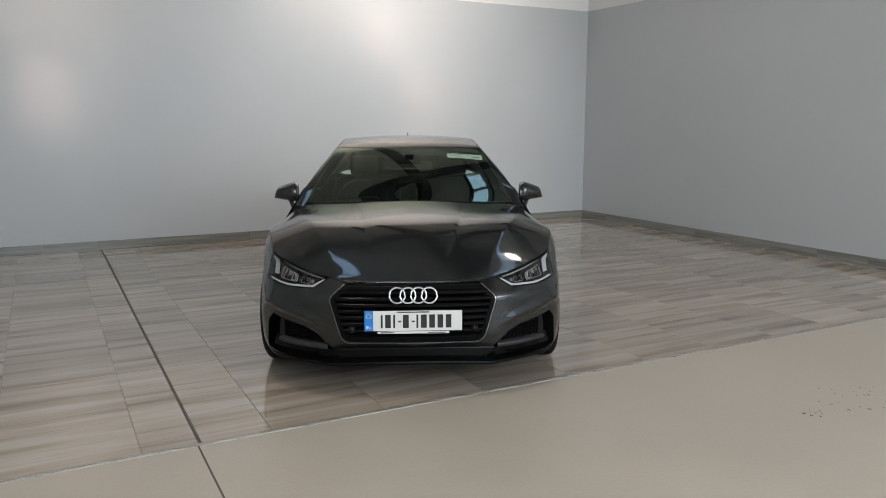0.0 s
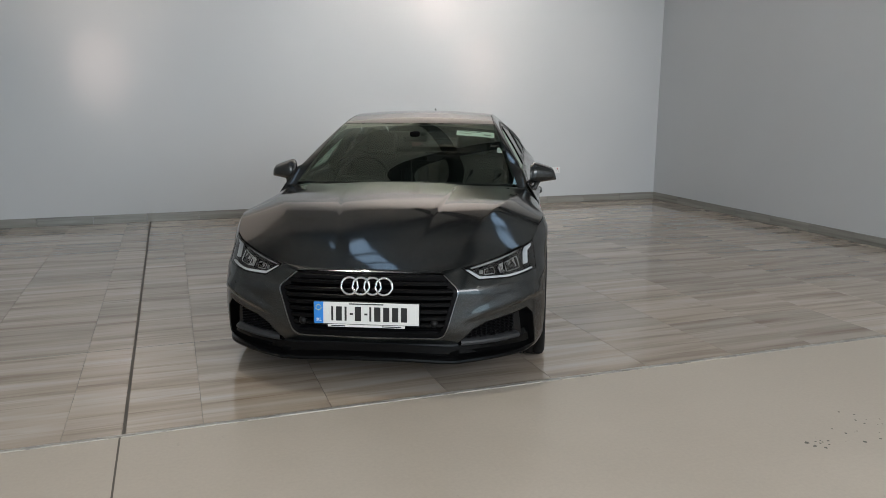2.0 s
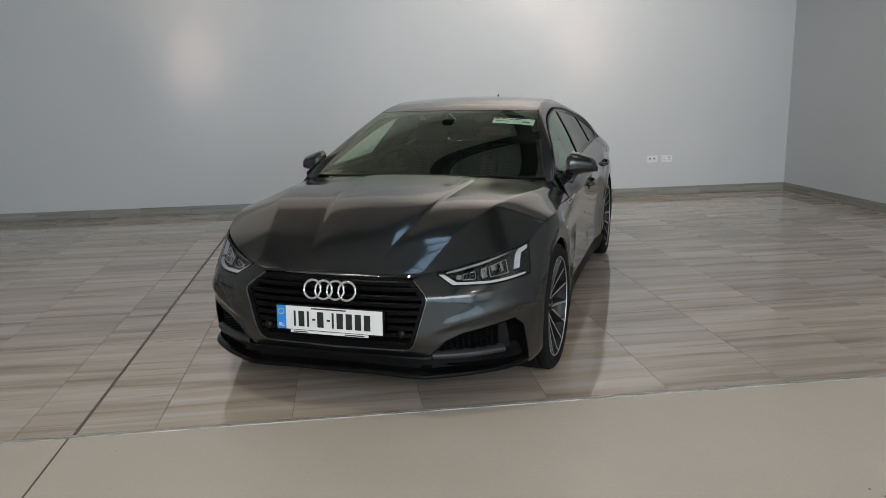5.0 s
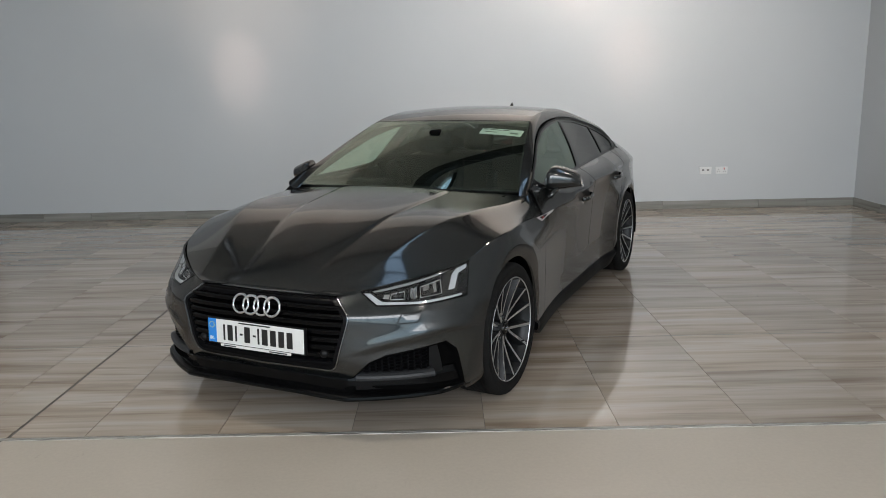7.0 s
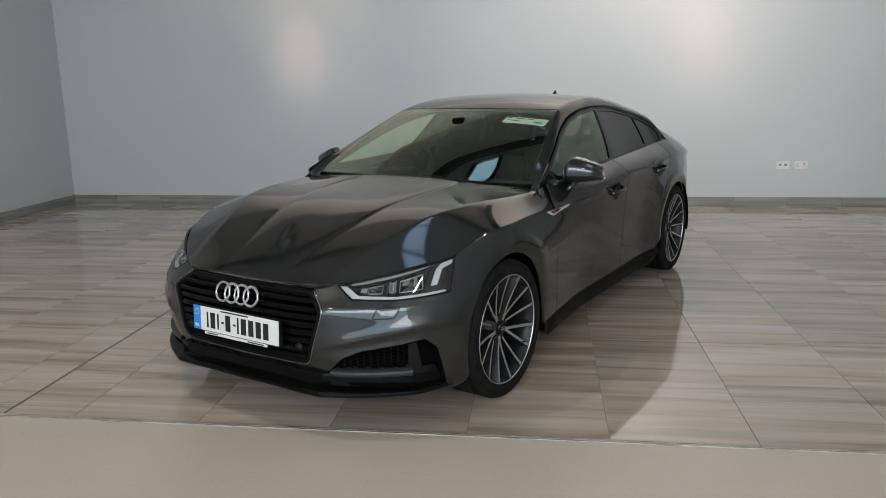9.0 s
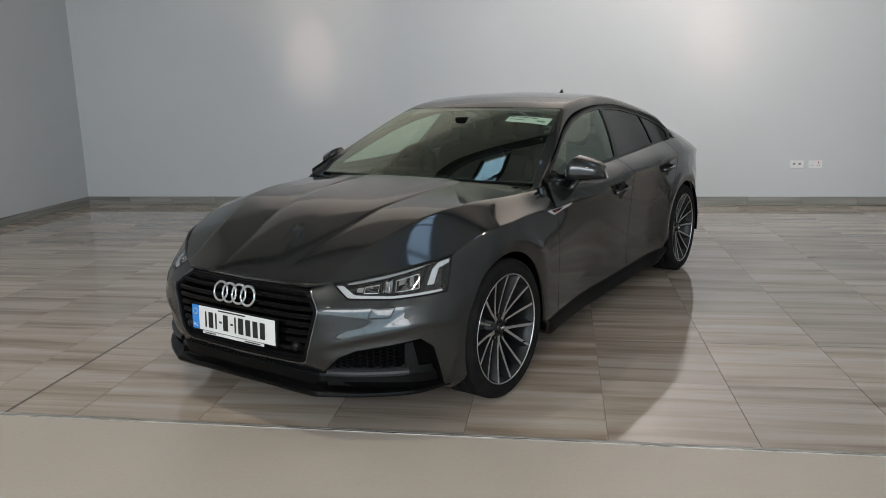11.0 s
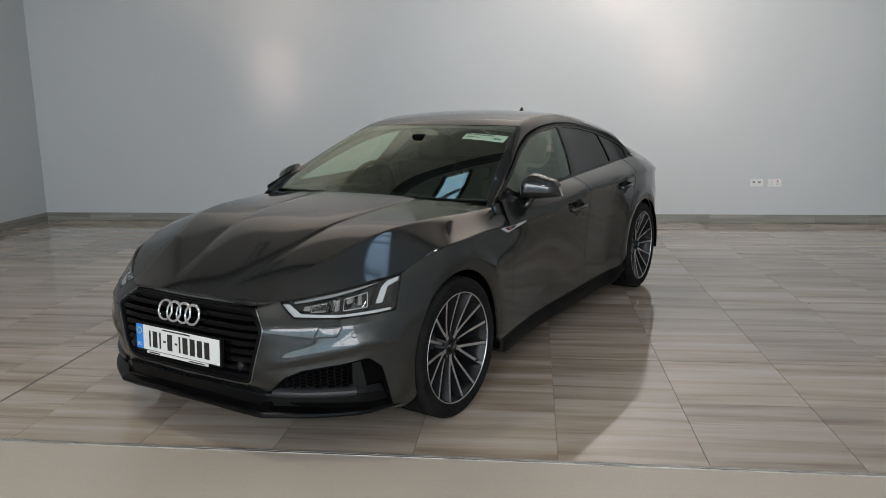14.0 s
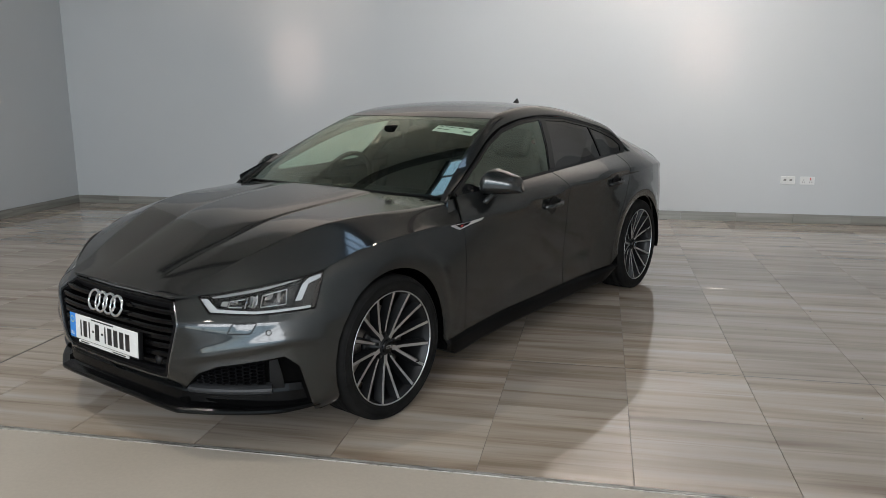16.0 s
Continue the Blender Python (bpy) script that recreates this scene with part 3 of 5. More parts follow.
# outline seen from above at bumper height, from the nose round one flank to the tail
PLAN = [(0, -0.822), (0.20, -0.818), (0.40, -0.793), (0.55, -0.728), (0.65, -0.658), (0.745, -0.570), (0.82, -0.465), (0.872, -0.34), (0.902, -0.19), (0.917, 0.0),
        (0.908, 0.30), (0.895, 0.60), (0.896, 1.2), (0.900, 1.8), (0.910, 2.4), (0.911, 2.80), (0.884, 3.10), (0.828, 3.36), (0.735, 3.56), (0.58, 3.71), (0.30, 3.78), (0, 3.80)]
PLAN = np.array(PLAN, float)
chord = np.concatenate([[0], np.cumsum(np.linalg.norm(np.diff(PLAN, axis=0), axis=1))])
plan_x, plan_y = Spline(chord, PLAN[:, 0]), Spline(chord, PLAN[:, 1])
PEND = chord[-1]
dense = np.linspace(0, PEND, 4000)
dense_xy = np.stack([plan_x(dense), plan_y(dense)], 1)


def P(x, y):
    """Where along the outline the point (x, y) lies."""
    return dense[np.argmin((dense_xy[:, 0] - x) ** 2 + (dense_xy[:, 1] - y) ** 2)]


# how far the nose leans in from that outline, height by height
ZK = [0.10, 0.18, 0.26, 0.34, 0.42, 0.50, 0.56, 0.62, 0.68, 0.74, 0.80, 0.86]
LEAN_IN = {
    (0, -0.822): [0.12, 0.082, 0.046, 0.010, 0.004, 0.006, 0.018, 0.064, 0.130, 0.22, 0.32, 0.44],
    (0.40, -0.793): [0.12, 0.078, 0.042, 0.007, 0.000, 0.002, 0.012, 0.070, 0.135, 0.22, 0.32, 0.44],
    (0.55, -0.728): [0.08, 0.040, 0.016, 0.003, 0.000, -0.002, 0.012, 0.062, 0.120, 0.19, 0.28, 0.38],
    (0.745, -0.57): [0.08, 0.010, -0.004, -0.006, -0.006, -0.006, 0.010, 0.042, 0.085, 0.135, 0.20, 0.29],
    (0.82, -0.465): [0.08, 0.010, -0.006, -0.010, -0.009, -0.005, 0.008, 0.034, 0.062, 0.095, 0.15, 0.23],
    (0.872, -0.34): [0.09, 0.015, -0.006, -0.012, -0.010, -0.002, 0.004, 0.026, 0.046, 0.070, 0.11, 0.18],
    (0.902, -0.19): [0.10, 0.02, -0.004, -0.010, -0.008, -0.002, 0.003, 0.014, 0.026, 0.044, 0.08, 0.14],
    (0.917, 0.0): [0.10, 0.02, 0.0, -0.004, -0.004, 0.0, 0.002, 0.006, 0.012, 0.024, 0.05, 0.10],
}
lean_p = [P(*k) for k in LEAN_IN]
lean_z = Spline(ZK, np.array(list(LEAN_IN.values())).T)
lean_w = Spline(lean_p, np.eye(len(lean_p)))
# the shoulder line and the window line along the flank
shoulder = pairs((-0.34, 0.735), (-0.14, 0.792), (0.05, 0.809), (0.26, 0.814), (0.46, 0.807), (0.70, 0.803), (0.95, 0.812), (1.3, 0.838), (1.72, 0.866), (2.12, 0.888), (2.6, 0.897), (3.1, 0.882), (3.7, 0.84))
belt = pairs((0.40, 0.912), (0.62, 0.925), (1.0, 0.932), (1.6, 0.955), (2.0, 0.970), (2.4, 0.992), (2.75, 1.004), (3.2, 0.970), (3.45, 0.936), (3.7, 0.89))
belt_in = pairs((0.4, 0.062), (0.62, 0.066), (1.1, 0.095), (1.6, 0.106), (2.3, 0.115), (2.7, 0.092), (3.2, 0.096), (3.7, 0.110))


def flank_in(y, z):
    s = z - shoulder(y)
    r = s / np.maximum(belt(np.maximum(y, 0.4)) - shoulder(y), 0.03)
    over = belt_in(np.maximum(y, 0.4)) * (0.50 * r + 0.50 * r * r)
    doors = smooth_step(0.30, 1.15, y) * (1 - smooth_step(2.0, 2.5, y))
    under = 0.012 * smooth_step(0.30, 1.1, y) * (1 - np.exp(np.minimum(s, 0) / 0.028)) + doors * 0.004 * np.exp(-((z - 0.52) / 0.16) ** 2) + 0.9 * np.maximum(0.28 - z, 0) ** 2
    under = under + doors * 0.036 * np.clip(-s / 0.45, 0, 1)
    lean = 0.040 * (1 - smooth_step(0.25, 1.1, y)) * np.clip((z - 0.57) / 0.24, 0, 1.15) ** 2 + 0.018 * smooth_step(2.2, 2.6, y) * smooth_step(0.66, 0.90, z)
    # the arches stand out in a soft flare and turn in at their edge
    for cy in (0.0, 2.800):
        r = np.hypot((y - cy) / 0.380, (z - 0.326) / 0.356)
        flare = np.exp(-((r - 1.20) / 0.11) ** 2) * smooth_step(0.45, 0.62, z)
        lean = lean - 0.007 * flare + 0.010 * np.exp(-((r - 0.97) / 0.075) ** 2) * smooth_step(0.25, 0.40, z)
    return np.where(s > 0, over, under) + lean


def skin(p, z):
    """The painted skin round the nose, the flanks and the tail."""
    p, z = np.asarray(p, float), np.asarray(z, float)
    sgn = np.where(p < 0, -1.0, 1.0)
    q = np.abs(p)
    x, y = plan_x(q), plan_y(q)
    dx, dy = plan_x(np.minimum(q + 0.002, PEND)) - plan_x(np.maximum(q - 0.002, 0)), plan_y(np.minimum(q + 0.002, PEND)) - plan_y(np.maximum(q - 0.002, 0))
    l = np.maximum(np.hypot(dx, dy), 1e-9)
    nx, ny = dy / l, -dx / l
    nose = np.sum(lean_w(np.clip(q, 0, lean_p[-1])) * lean_z(np.clip(z, 0.08, 0.9)), -1)
    nose = nose - 0.004 * smooth_step(0.36, 0.46, x) * (1 - smooth_step(0.74, 0.84, x)) * np.exp(-np.abs(z - 0.556) / 0.020) * (y < 0.3)
    ledge = np.interp(x, [0.44, 0.55, 0.79, 0.86], [0.395, 0.428, 0.480, 0.470])
    h = z - ledge
    nose = nose - 0.011 * smooth_step(0.43, 0.56, x) * (1 - smooth_step(0.80, 0.88, x)) * np.where(h > 0, np.exp(-(h / 0.034) ** 2), np.exp(-(h / 0.017) ** 2)) * (y < 0.3)
    w = smooth_step(-0.30, 0.12, y)
    d = nose * (1 - w) + flank_in(y, z) * w
    return np.stack([sgn * (x - nx * d), y - ny * d, z], -1)


def F(y, z):
    """A point of the flank, as (along, height)."""
    return (P(0.9, y) if -0.3 < y < 3.3 else dense[np.argmin(np.abs(dense_xy[:, 1] - y) + (dense_xy[:, 0] < 0.3) * 9)], z)


def N(x, y, z):
    """A point of the nose, as (along, height)."""
    return (P(x, y), z)


def skin_x(y, z):
    p = np.interp(np.asarray(y, float), dense_xy[1200:-700, 1], dense[1200:-700])
    return skin(p, z)[..., 0]


# bonnet
hood_mid = pairs((-0.745, 0.640), (-0.70, 0.662), (-0.6, 0.705), (-0.45, 0.764), (-0.3, 0.819), (-0.15, 0.864), (0.0, 0.889), (0.12, 0.904), (0.30, 0.924), (0.46, 0.941), (0.62, 0.957))
hood_x3 = pairs((-0.745, 0.36), (-0.687, 0.455), (-0.62, 0.538), (-0.545, 0.625), (-0.45, 0.716), (-0.321, 0.807), (-0.237, 0.8295), (-0.145, 0.850), (-0.048, 0.869), (0.03, 0.8765), (0.10, 0.876), (0.20, 0.8715), (0.30, 0.867), (0.48, 0.8665), (0.62, 0.870))
hood_z3 = pairs((-0.745, 0.640), (-0.687, 0.648), (-0.62, 0.662), (-0.545, 0.681), (-0.45, 0.705), (-0.325, 0.733), (-0.15, 0.789), (0.05, 0.809), (0.26, 0.8135), (0.48, 0.8065), (0.62, 0.803))
crease_out = pairs((-0.72, 0.398), (-0.5, 0.464), (-0.3, 0.538), (0.0, 0.646), (0.3, 0.726), (0.6, 0.778))
crease_in = pairs((-0.72, 0.178), (-0.4, 0.228), (0.0, 0.292), (0.5, 0.350))


def hood_z(x, y):
    a = np.abs(x)
    t = np.clip(a / hood_x3(y), 0, 1.15)
    drop = hood_mid(y) - hood_z3(y)
    k = smooth_step(-0.72, -0.2, y)
    # outside the outer crease the bonnet falls away to the wings
    c = crease_out(y)
    s = np.clip((np.hypot(a - c, 0.008) + a - c) / 2 / np.maximum(hood_x3(y) - c, 0.08), 0, 1.3)
    k2 = smooth_step(-0.78, -0.42, y)
    fall = (1 - k2) * t ** 3.6 + k2 * s ** (1.10 + 0.4 * smooth_step(-0.1, 0.50, y))
    dome = 0.48 - 0.16 * k + 0.22 * smooth_step(-0.15, 0.40, y)
    shape = dome * t ** 2 + (1 - dome) * fall
    fade = smooth_step(-0.74, -0.45, y)
    # ridge along the outer crease; along the inner one the middle drops over a narrow facet into a shallow trough
    ridge = fade * (1 - 0.6 * smooth_step(0.0, 0.45, y)) * np.where(a < c, 0.010 * np.exp(-(c - a) / 0.26), 0.010 * np.maximum(1 - s, 0) ** 1.1)
    ci = crease_in(y)
    step = smooth_step(-0.62, -0.05, y) * (1 - 0.55 * smooth_step(0.25, 0.52, y))
    past = np.maximum(a - ci, 0)
    trough = -0.0062 * step * smooth_step(-0.010, 0.022, a - ci) * np.exp(-past / 0.13) - 0.0050 * fade * np.minimum(a / ci, 1) ** 4 * np.exp(-past / 0.10)
    edge = 1 - smooth_step(0.86, 1.0, t)
    return hood_mid(y) - drop * shape + ridge + trough * edge


def hood(x, y):
    return np.stack([x, y, hood_z(x, y)], -1)


# windscreen, roof and tailgate
top_mid = pairs((0.40, 0.918), (0.46, 0.945), (0.70, 1.058), (0.95, 1.169), (1.15, 1.250), (1.30, 1.302), (1.50, 1.342), (1.75, 1.362), (2.0, 1.358), (2.3, 1.325), (2.6, 1.270), (2.9, 1.190), (3.2, 1.092), (3.5, 0.992), (3.72, 0.922))
top_bow = pairs((0.40, 0.20), (0.6, 0.17), (1.26, 0.105), (1.7, 0.095), (2.3, 0.11), (2.8, 0.14), (3.4, 0.15), (3.72, 0.15))


def top(x, y):
    return np.stack([x, y, top_mid(y) - top_bow(y) * x * x], -1)


# the window zone leans in from the window line
def glasshouse(y, z):
    b = belt(y)
    h = z - b
    return np.stack([skin_x(y, b) - 0.012 * (1 - smooth_step(2.50, 2.72, y)) - 0.56 * h - 0.22 * h * h, y, z], -1)


rail_in = pairs((0.56, 0.735), (0.75, 0.685), (1.0, 0.625), (1.258, 0.566), (1.5, 0.535), (1.8, 0.522), (2.2, 0.52), (2.6, 0.525), (3.0, 0.53), (3.2, 0.51), (3.4, 0.47), (3.7, 0.40))
DLO_TOP = [(0.615, 0.932), (0.85, 1.030), (1.10, 1.138), (1.32, 1.208), (1.55, 1.247), (1.80, 1.263), (2.10, 1.248), (2.40, 1.193), (2.60, 1.130), (2.68, 1.080)]
dlo_top = pairs(*DLO_TOP)
rail_out = pairs((0.56, 0.928), (0.85, 1.052), (1.10, 1.160), (1.32, 1.230), (1.55, 1.268), (1.80, 1.283), (2.10, 1.268), (2.40, 1.213), (2.62, 1.140), (2.70, 1.082), (2.80, 1.010), (3.1, 0.99), (3.4, 0.945), (3.7, 0.895))


def rail(y, t):
    """The pillar and roof rail: a rounded strip from the roof's edge (t = 0) to the window zone (t = 1)."""
    y, t = np.asarray(y, float), np.asarray(t, float)
    a = top(rail_in(y), y)
    z2 = np.maximum(rail_out(y), belt(y) + 0.002)
    c = glasshouse(y, z2)
    k = smooth_step(2.64, 2.79, y)[..., None]
    pp = np.interp(y, dense_xy[1200:-700, 1], dense[1200:-700])
    c = c * (1 - k) + skin(pp, belt(y) - 0.001) * k
    sa = -2 * top_bow(y) * rail_in(y)
    sc = -(0.56 + 0.44 * (z2 - belt(y)))
    # where the two tangents meet
    den = 1 - sa * sc
    zb = (a[..., 2] + sa * (c[..., 0] - a[..., 0] - sc * c[..., 2])) / den
    zb = np.clip(zb, np.minimum(a[..., 2], c[..., 2]) - 0.0, np.maximum(a[..., 2], c[..., 2]))
    xb = c[..., 0] + sc * (zb - c[..., 2])
    b = np.stack([xb, (y + c[..., 1]) / 2, zb], -1)
    # behind the windows it carries on from the slope of the rear wing
    rise = skin(pp, belt(y) - 0.001) - skin(pp, belt(y) - 0.021)
    full = c + rise / np.linalg.norm(rise, axis=-1, keepdims=True) * 0.45 * np.linalg.norm(a - c, axis=-1, keepdims=True)
    b = b * (1 - k) + full * k
    t = t[..., None]
    return (1 - t) ** 2 * a + 2 * t * (1 - t) * b + t * t * c


# ---- the car: painted panels ----
ARCH_R, ARCH_H = 0.380, 0.356


def arch(cy, a0, a1, n=22, cz=0.326):
    out = []
    for i in range(n + 1):
        a = radians(a0 + (a1 - a0) * i / n)
        out.append(F(cy + (ARCH_R if math.cos(a) > 0 or cy > 1 else 0.345) * math.cos(a), cz + ARCH_H * math.sin(a)))
    return out


def curve(f, a, b, n):
    return [F(y, float(f(y))) for y in np.linspace(a, b, n)]


DOORS = {}
for side in (1, -1):
    who = dict(side=side, parent=car)
    panel("front_wing", skin, [N(0.8255, -0.3995, 0.5905), N(0.812, -0.325, 0.731)] + curve(shoulder, -0.25, 0.50, 14) + [F(0.572, 0.805), F(0.575, 0.60), F(0.575, 0.255), F(0.392, 0.250)] + arch(0, -8, 158.4) + [N(0.8455, -0.3945, 0.4685)], paint_mat, **who)
    door_f = panel("front_door", skin, [F(0.578, 0.256), F(0.578, 0.60), F(0.575, 0.805), F(0.59, 0.86), F(0.615, 0.922)] + curve(belt, 0.65, 1.60, 14) + [F(1.625, 0.93), F(1.66, 0.86), F(1.675, 0.60), F(1.675, 0.258)] + [F(1.2, 0.256)], paint_mat, **who)
    door_r = panel("rear_door", skin, [F(1.68, 0.258), F(1.68, 0.60), F(1.665, 0.86), F(1.63, 0.93), F(1.61, 0.955)] + curve(belt, 1.70, 2.52, 12) + [F(2.56, 0.93), F(2.57, 0.84), F(2.50, 0.73), F(2.42, 0.62), F(2.36, 0.50), F(2.33, 0.38), F(2.31, 0.264)], paint_mat, **who)
    panel("rear_wing", skin, [F(2.32, 0.266), F(2.335, 0.38), F(2.365, 0.50), F(2.425, 0.62), F(2.505, 0.73), F(2.575, 0.84), F(2.565, 0.93), F(2.53, 0.998)] + curve(belt, 2.6, 3.55, 16) + [F(3.55, 0.78), F(3.40, 0.74), F(3.28, 0.56)] + arch(2.800, 30, 180), paint_mat, **who)
    panel("wing_corner", skin, [F(0.49, 0.806), F(0.572, 0.806), F(0.588, 0.86), F(0.612, 0.922), F(0.56, 0.918), F(0.52, 0.87)], paint_mat, lift=-0.016, **who)
    DOORS[side] = (door_f, door_r)
    # sill under the doors, blackened in colour to stand in for its shade
    skirt_p = np.linspace(P(0.9, 0.385), P(0.9, 2.42), 40)
    prof = [(0.040, 0.260), (0.016, 0.254), (-0.002, 0.242), (-0.005, 0.228), (0.002, 0.168), (0.014, 0.150), (0.12, 0.142)]
    vs, fs = [], []
    for p in skirt_p:
        base = skin(p, 0.27)
        for d, z in prof:
            vs.append((side * (base[0] - d), base[1], max(z, 0.205 - 0.5 * (base[1] - 0.385), 0.245 - 0.5 * (2.42 - base[1]))))
    m = len(prof)
    for i in range(len(skirt_p) - 1):
        for k in range(m - 1):
            q = (i * m + k, i * m + k + 1, (i + 1) * m + k + 1, (i + 1) * m + k)
            fs.append(q if side < 0 else q[::-1])
    for e, way in ((0, 1), (len(skirt_p) - 1, -1)):
        cap = tuple(range(e * m, e * m + m))
        fs.append(cap if side * way < 0 else cap[::-1])
    link_mesh("side_skirt", vs, fs, skirt_shade_mat, car, "body-coloured side skirt, its shade put into a near-black colour")
    # pillar and roof rail
    panel("roof_rail", rail, [(0.565, 0.0)] + [(y, 0.0) for y in np.arange(0.7, 3.6, 0.1)] + [(3.6, 0.0), (3.6, 1.0)] + [(y, 1.0) for y in np.arange(3.5, 0.65, -0.1)] + [(0.565, 1.0)], paint_mat, gap=0.0, step=0.03, eps=0.01, out=-1, **who)

roof_y = lambda x: 1.235 + 0.085 * x * x / 0.32 * 0.9
hood_rear = lambda x: 0.452 + 0.27 * x * x
hood_cut = lambda x: hood_rear(x) - 0.034 * math.exp(-((abs(x) - 0.50) / 0.085) ** 2)
ring = lambda f, a, b, n: [(x, float(f(x))) for x in np.linspace(a, b, n)]
edge_r = [(float(hood_x3(y)), y) for y in np.linspace(-0.745, 0.56, 26)]
edge_l = [(-x, y) for x, y in edge_r][::-1]
panel("bonnet", hood, edge_r + [(0.835, 0.585), (0.79, 0.612)] + ring(hood_cut, 0.74, -0.74, 45) + [(-0.79, 0.612), (-0.835, 0.585)] + edge_l, paint_mat, car, step=0.011, gap=0.0042, eps=0.004)
panel("cowl", hood, ring(lambda x: hood_rear(x) + 0.02, 0.72, -0.72, 25) + ring(lambda x: hood_rear(x) - 0.06, -0.72, 0.72, 25), satin_black_mat, car, "black cowl below the windscreen", lift=-0.012, thick=0.004, step=0.03)
ws_edge = [(float(rail_in(y)) + 0.001, y) for y in np.linspace(0.60, 1.258, 10)]
panel("windscreen", top, ws_edge + ring(roof_y, 0.55, -0.55, 19) + [(-x, y) for x, y in ws_edge][::-1] + ring(hood_rear, -0.72, 0.72, 19), windscreen_mat, car, "green-tinted windscreen with a pale paper sticker", thick=0.0005, gap=0.003, step=0.05)
roof_edge = [(float(rail_in(y)), y) for y in np.linspace(1.275, 2.42, 14)]
panel("roof", top, roof_edge + [(0.3, 2.40), (-0.3, 2.40)] + [(-x, y) for x, y in roof_edge][::-1] + ring(roof_y, -0.55, 0.55, 19), paint_mat, car, step=0.04, gap=0.006)
gate_edge = [(float(rail_in(y)), y) for y in np.linspace(2.44, 3.62, 14)]
gw = [(float(rail_in(y)) - 0.045, y) for y in np.linspace(2.50, 3.30, 9)]
gate_win = gw + [(-x, y) for x, y in gw][::-1]
gate = panel("tailgate", top, gate_edge + [(0.3, 3.64), (-0.3, 3.64)] + [(-x, y) for x, y in gate_edge][::-1], paint_mat, car, holes=[gate_win], step=0.06, gap=0.002)
panel("rear_window", top, gate_win, privacy_mat, gate, "dark privacy glass", thick=0.0005, step=0.08)

# black tubes sunk in the shut lines, standing in for the gaps' shade
def seal(surf, pts, deep=0.009, r=0.004, side=1):
    pts = np.array(pts, float)
    k = np.concatenate([[0], np.cumsum(np.linalg.norm(np.diff(pts, axis=0), axis=1))])
    s_ = np.linspace(0, k[-1], max(4, int(k[-1] / 0.03)))
    q = np.stack([np.interp(s_, k, pts[:, 0]), np.interp(s_, k, pts[:, 1])], 1)
    nor = surface_normals(surf, q, 0.006)
    v = surf(q[:, 0], q[:, 1])
    if surf is not skin:
        nor *= np.sign(nor[:, 2:3])
    v = (v - nor * deep) * [side, 1, 1]
    part("seal", tube([tuple(p) for p in v], r, 6), liner_mat, car)


for side in (1, -1):
    seal(hood, [(x, y) for x, y in edge_r if y > -0.69] + [(0.862, 0.585)], side=side)
    seal(skin, [F(0.576, 0.256), F(0.576, 0.60), F(0.574, 0.805), F(0.589, 0.86), F(0.613, 0.92)], side=side)
    seal(skin, [F(1.6775, 0.26), F(1.6775, 0.60), F(1.662, 0.86), F(1.627, 0.93)], side=side)
    seal(skin, [F(2.315, 0.27), F(2.333, 0.38), F(2.362, 0.50), F(2.422, 0.62), F(2.502, 0.73), F(2.572, 0.84), F(2.562, 0.93), F(2.53, 0.99)], side=side)
    seal(top, [(float(rail_in(y)) + 0.001, y) for y in np.linspace(1.27, 2.42, 14)], deep=0.004, r=0.003, side=side)
seal(top, [(x, float(roof_y(x)) + 0.001) for x in np.linspace(-0.55, 0.55, 19)], deep=0.004)
seal(skin, [(-P(0.36, -0.742), 0.6405), (0.0, 0.6405), (P(0.36, -0.742), 0.6405)])

# ---- the car: nose ----
HL = [N(0.455, -0.687, 0.645), N(0.528, -0.675, 0.590), N(0.68, -0.585, 0.584), N(0.824, -0.397, 0.594), N(0.812, -0.325, 0.729), N(0.716, -0.45, 0.704), N(0.625, -0.545, 0.680), N(0.538, -0.62, 0.661)]
INTAKE = [N(0.440, -0.77, 0.270), N(0.462, -0.735, 0.305), N(0.50, -0.71, 0.352), N(0.56, -0.67, 0.382), N(0.70, -0.60, 0.403), N(0.775, -0.53, 0.418), N(0.806, -0.483, 0.375), N(0.828, -0.445, 0.212)]


def flip(pts):
    return [(-p, z) for p, z in pts][::-1]


half = [(0.0, 0.640), N(0.36, -0.742, 0.641), HL[0], HL[1], HL[2], HL[3], N(0.846, -0.392, 0.468)] + arch(0, 158, 199, 12) + [F(-0.335, 0.185), N(0.866, -0.375, 0.168), N(0.855, -0.40, 0.162), N(0.838, -0.43, 0.168)] + INTAKE[::-1] + [N(0.30, -0.81, 0.272), (0.0, 0.276)]
grille_half = [(0.0, 0.633), N(0.362, -0.745, 0.633), N(0.452, -0.775, 0.557), N(0.378, -0.797, 0.304), (0.0, 0.298)]
grille_hole = rounded(grille_half[1:4] + flip(grille_half[1:4]), [0.02, 0.03, 0.045, 0.045, 0.03, 0.02])
bumper = panel("front_bumper", skin, half + flip(half)[1:-1], paint_mat, car, holes=[grille_hole], step=0.010, gap=0.002, thick=0.03, eps=0.004)

# grille
grille = panel("radiator_grille", skin, shrink(grille_hole, 0.0), grille_mat, car, "black slatted radiator grille in a dark metal frame", lift=-0.055, thick=0.0, step=0.06)
panel("grille_frame", skin, shrink(grille_hole, 0.001), frame_metal_mat, grille, "thin dark metal frame", holes=[shrink(grille_hole, 0.0045)], lift=0.0015, thick=0.006, step=0.03, gap=0.0)
panel("grille_shroud", skin, shrink(grille_hole, 0.0045), grille_mat, grille, holes=[shrink(grille_hole, 0.022)], lift=-0.006, thick=0.05, step=0.03, gap=0.0)


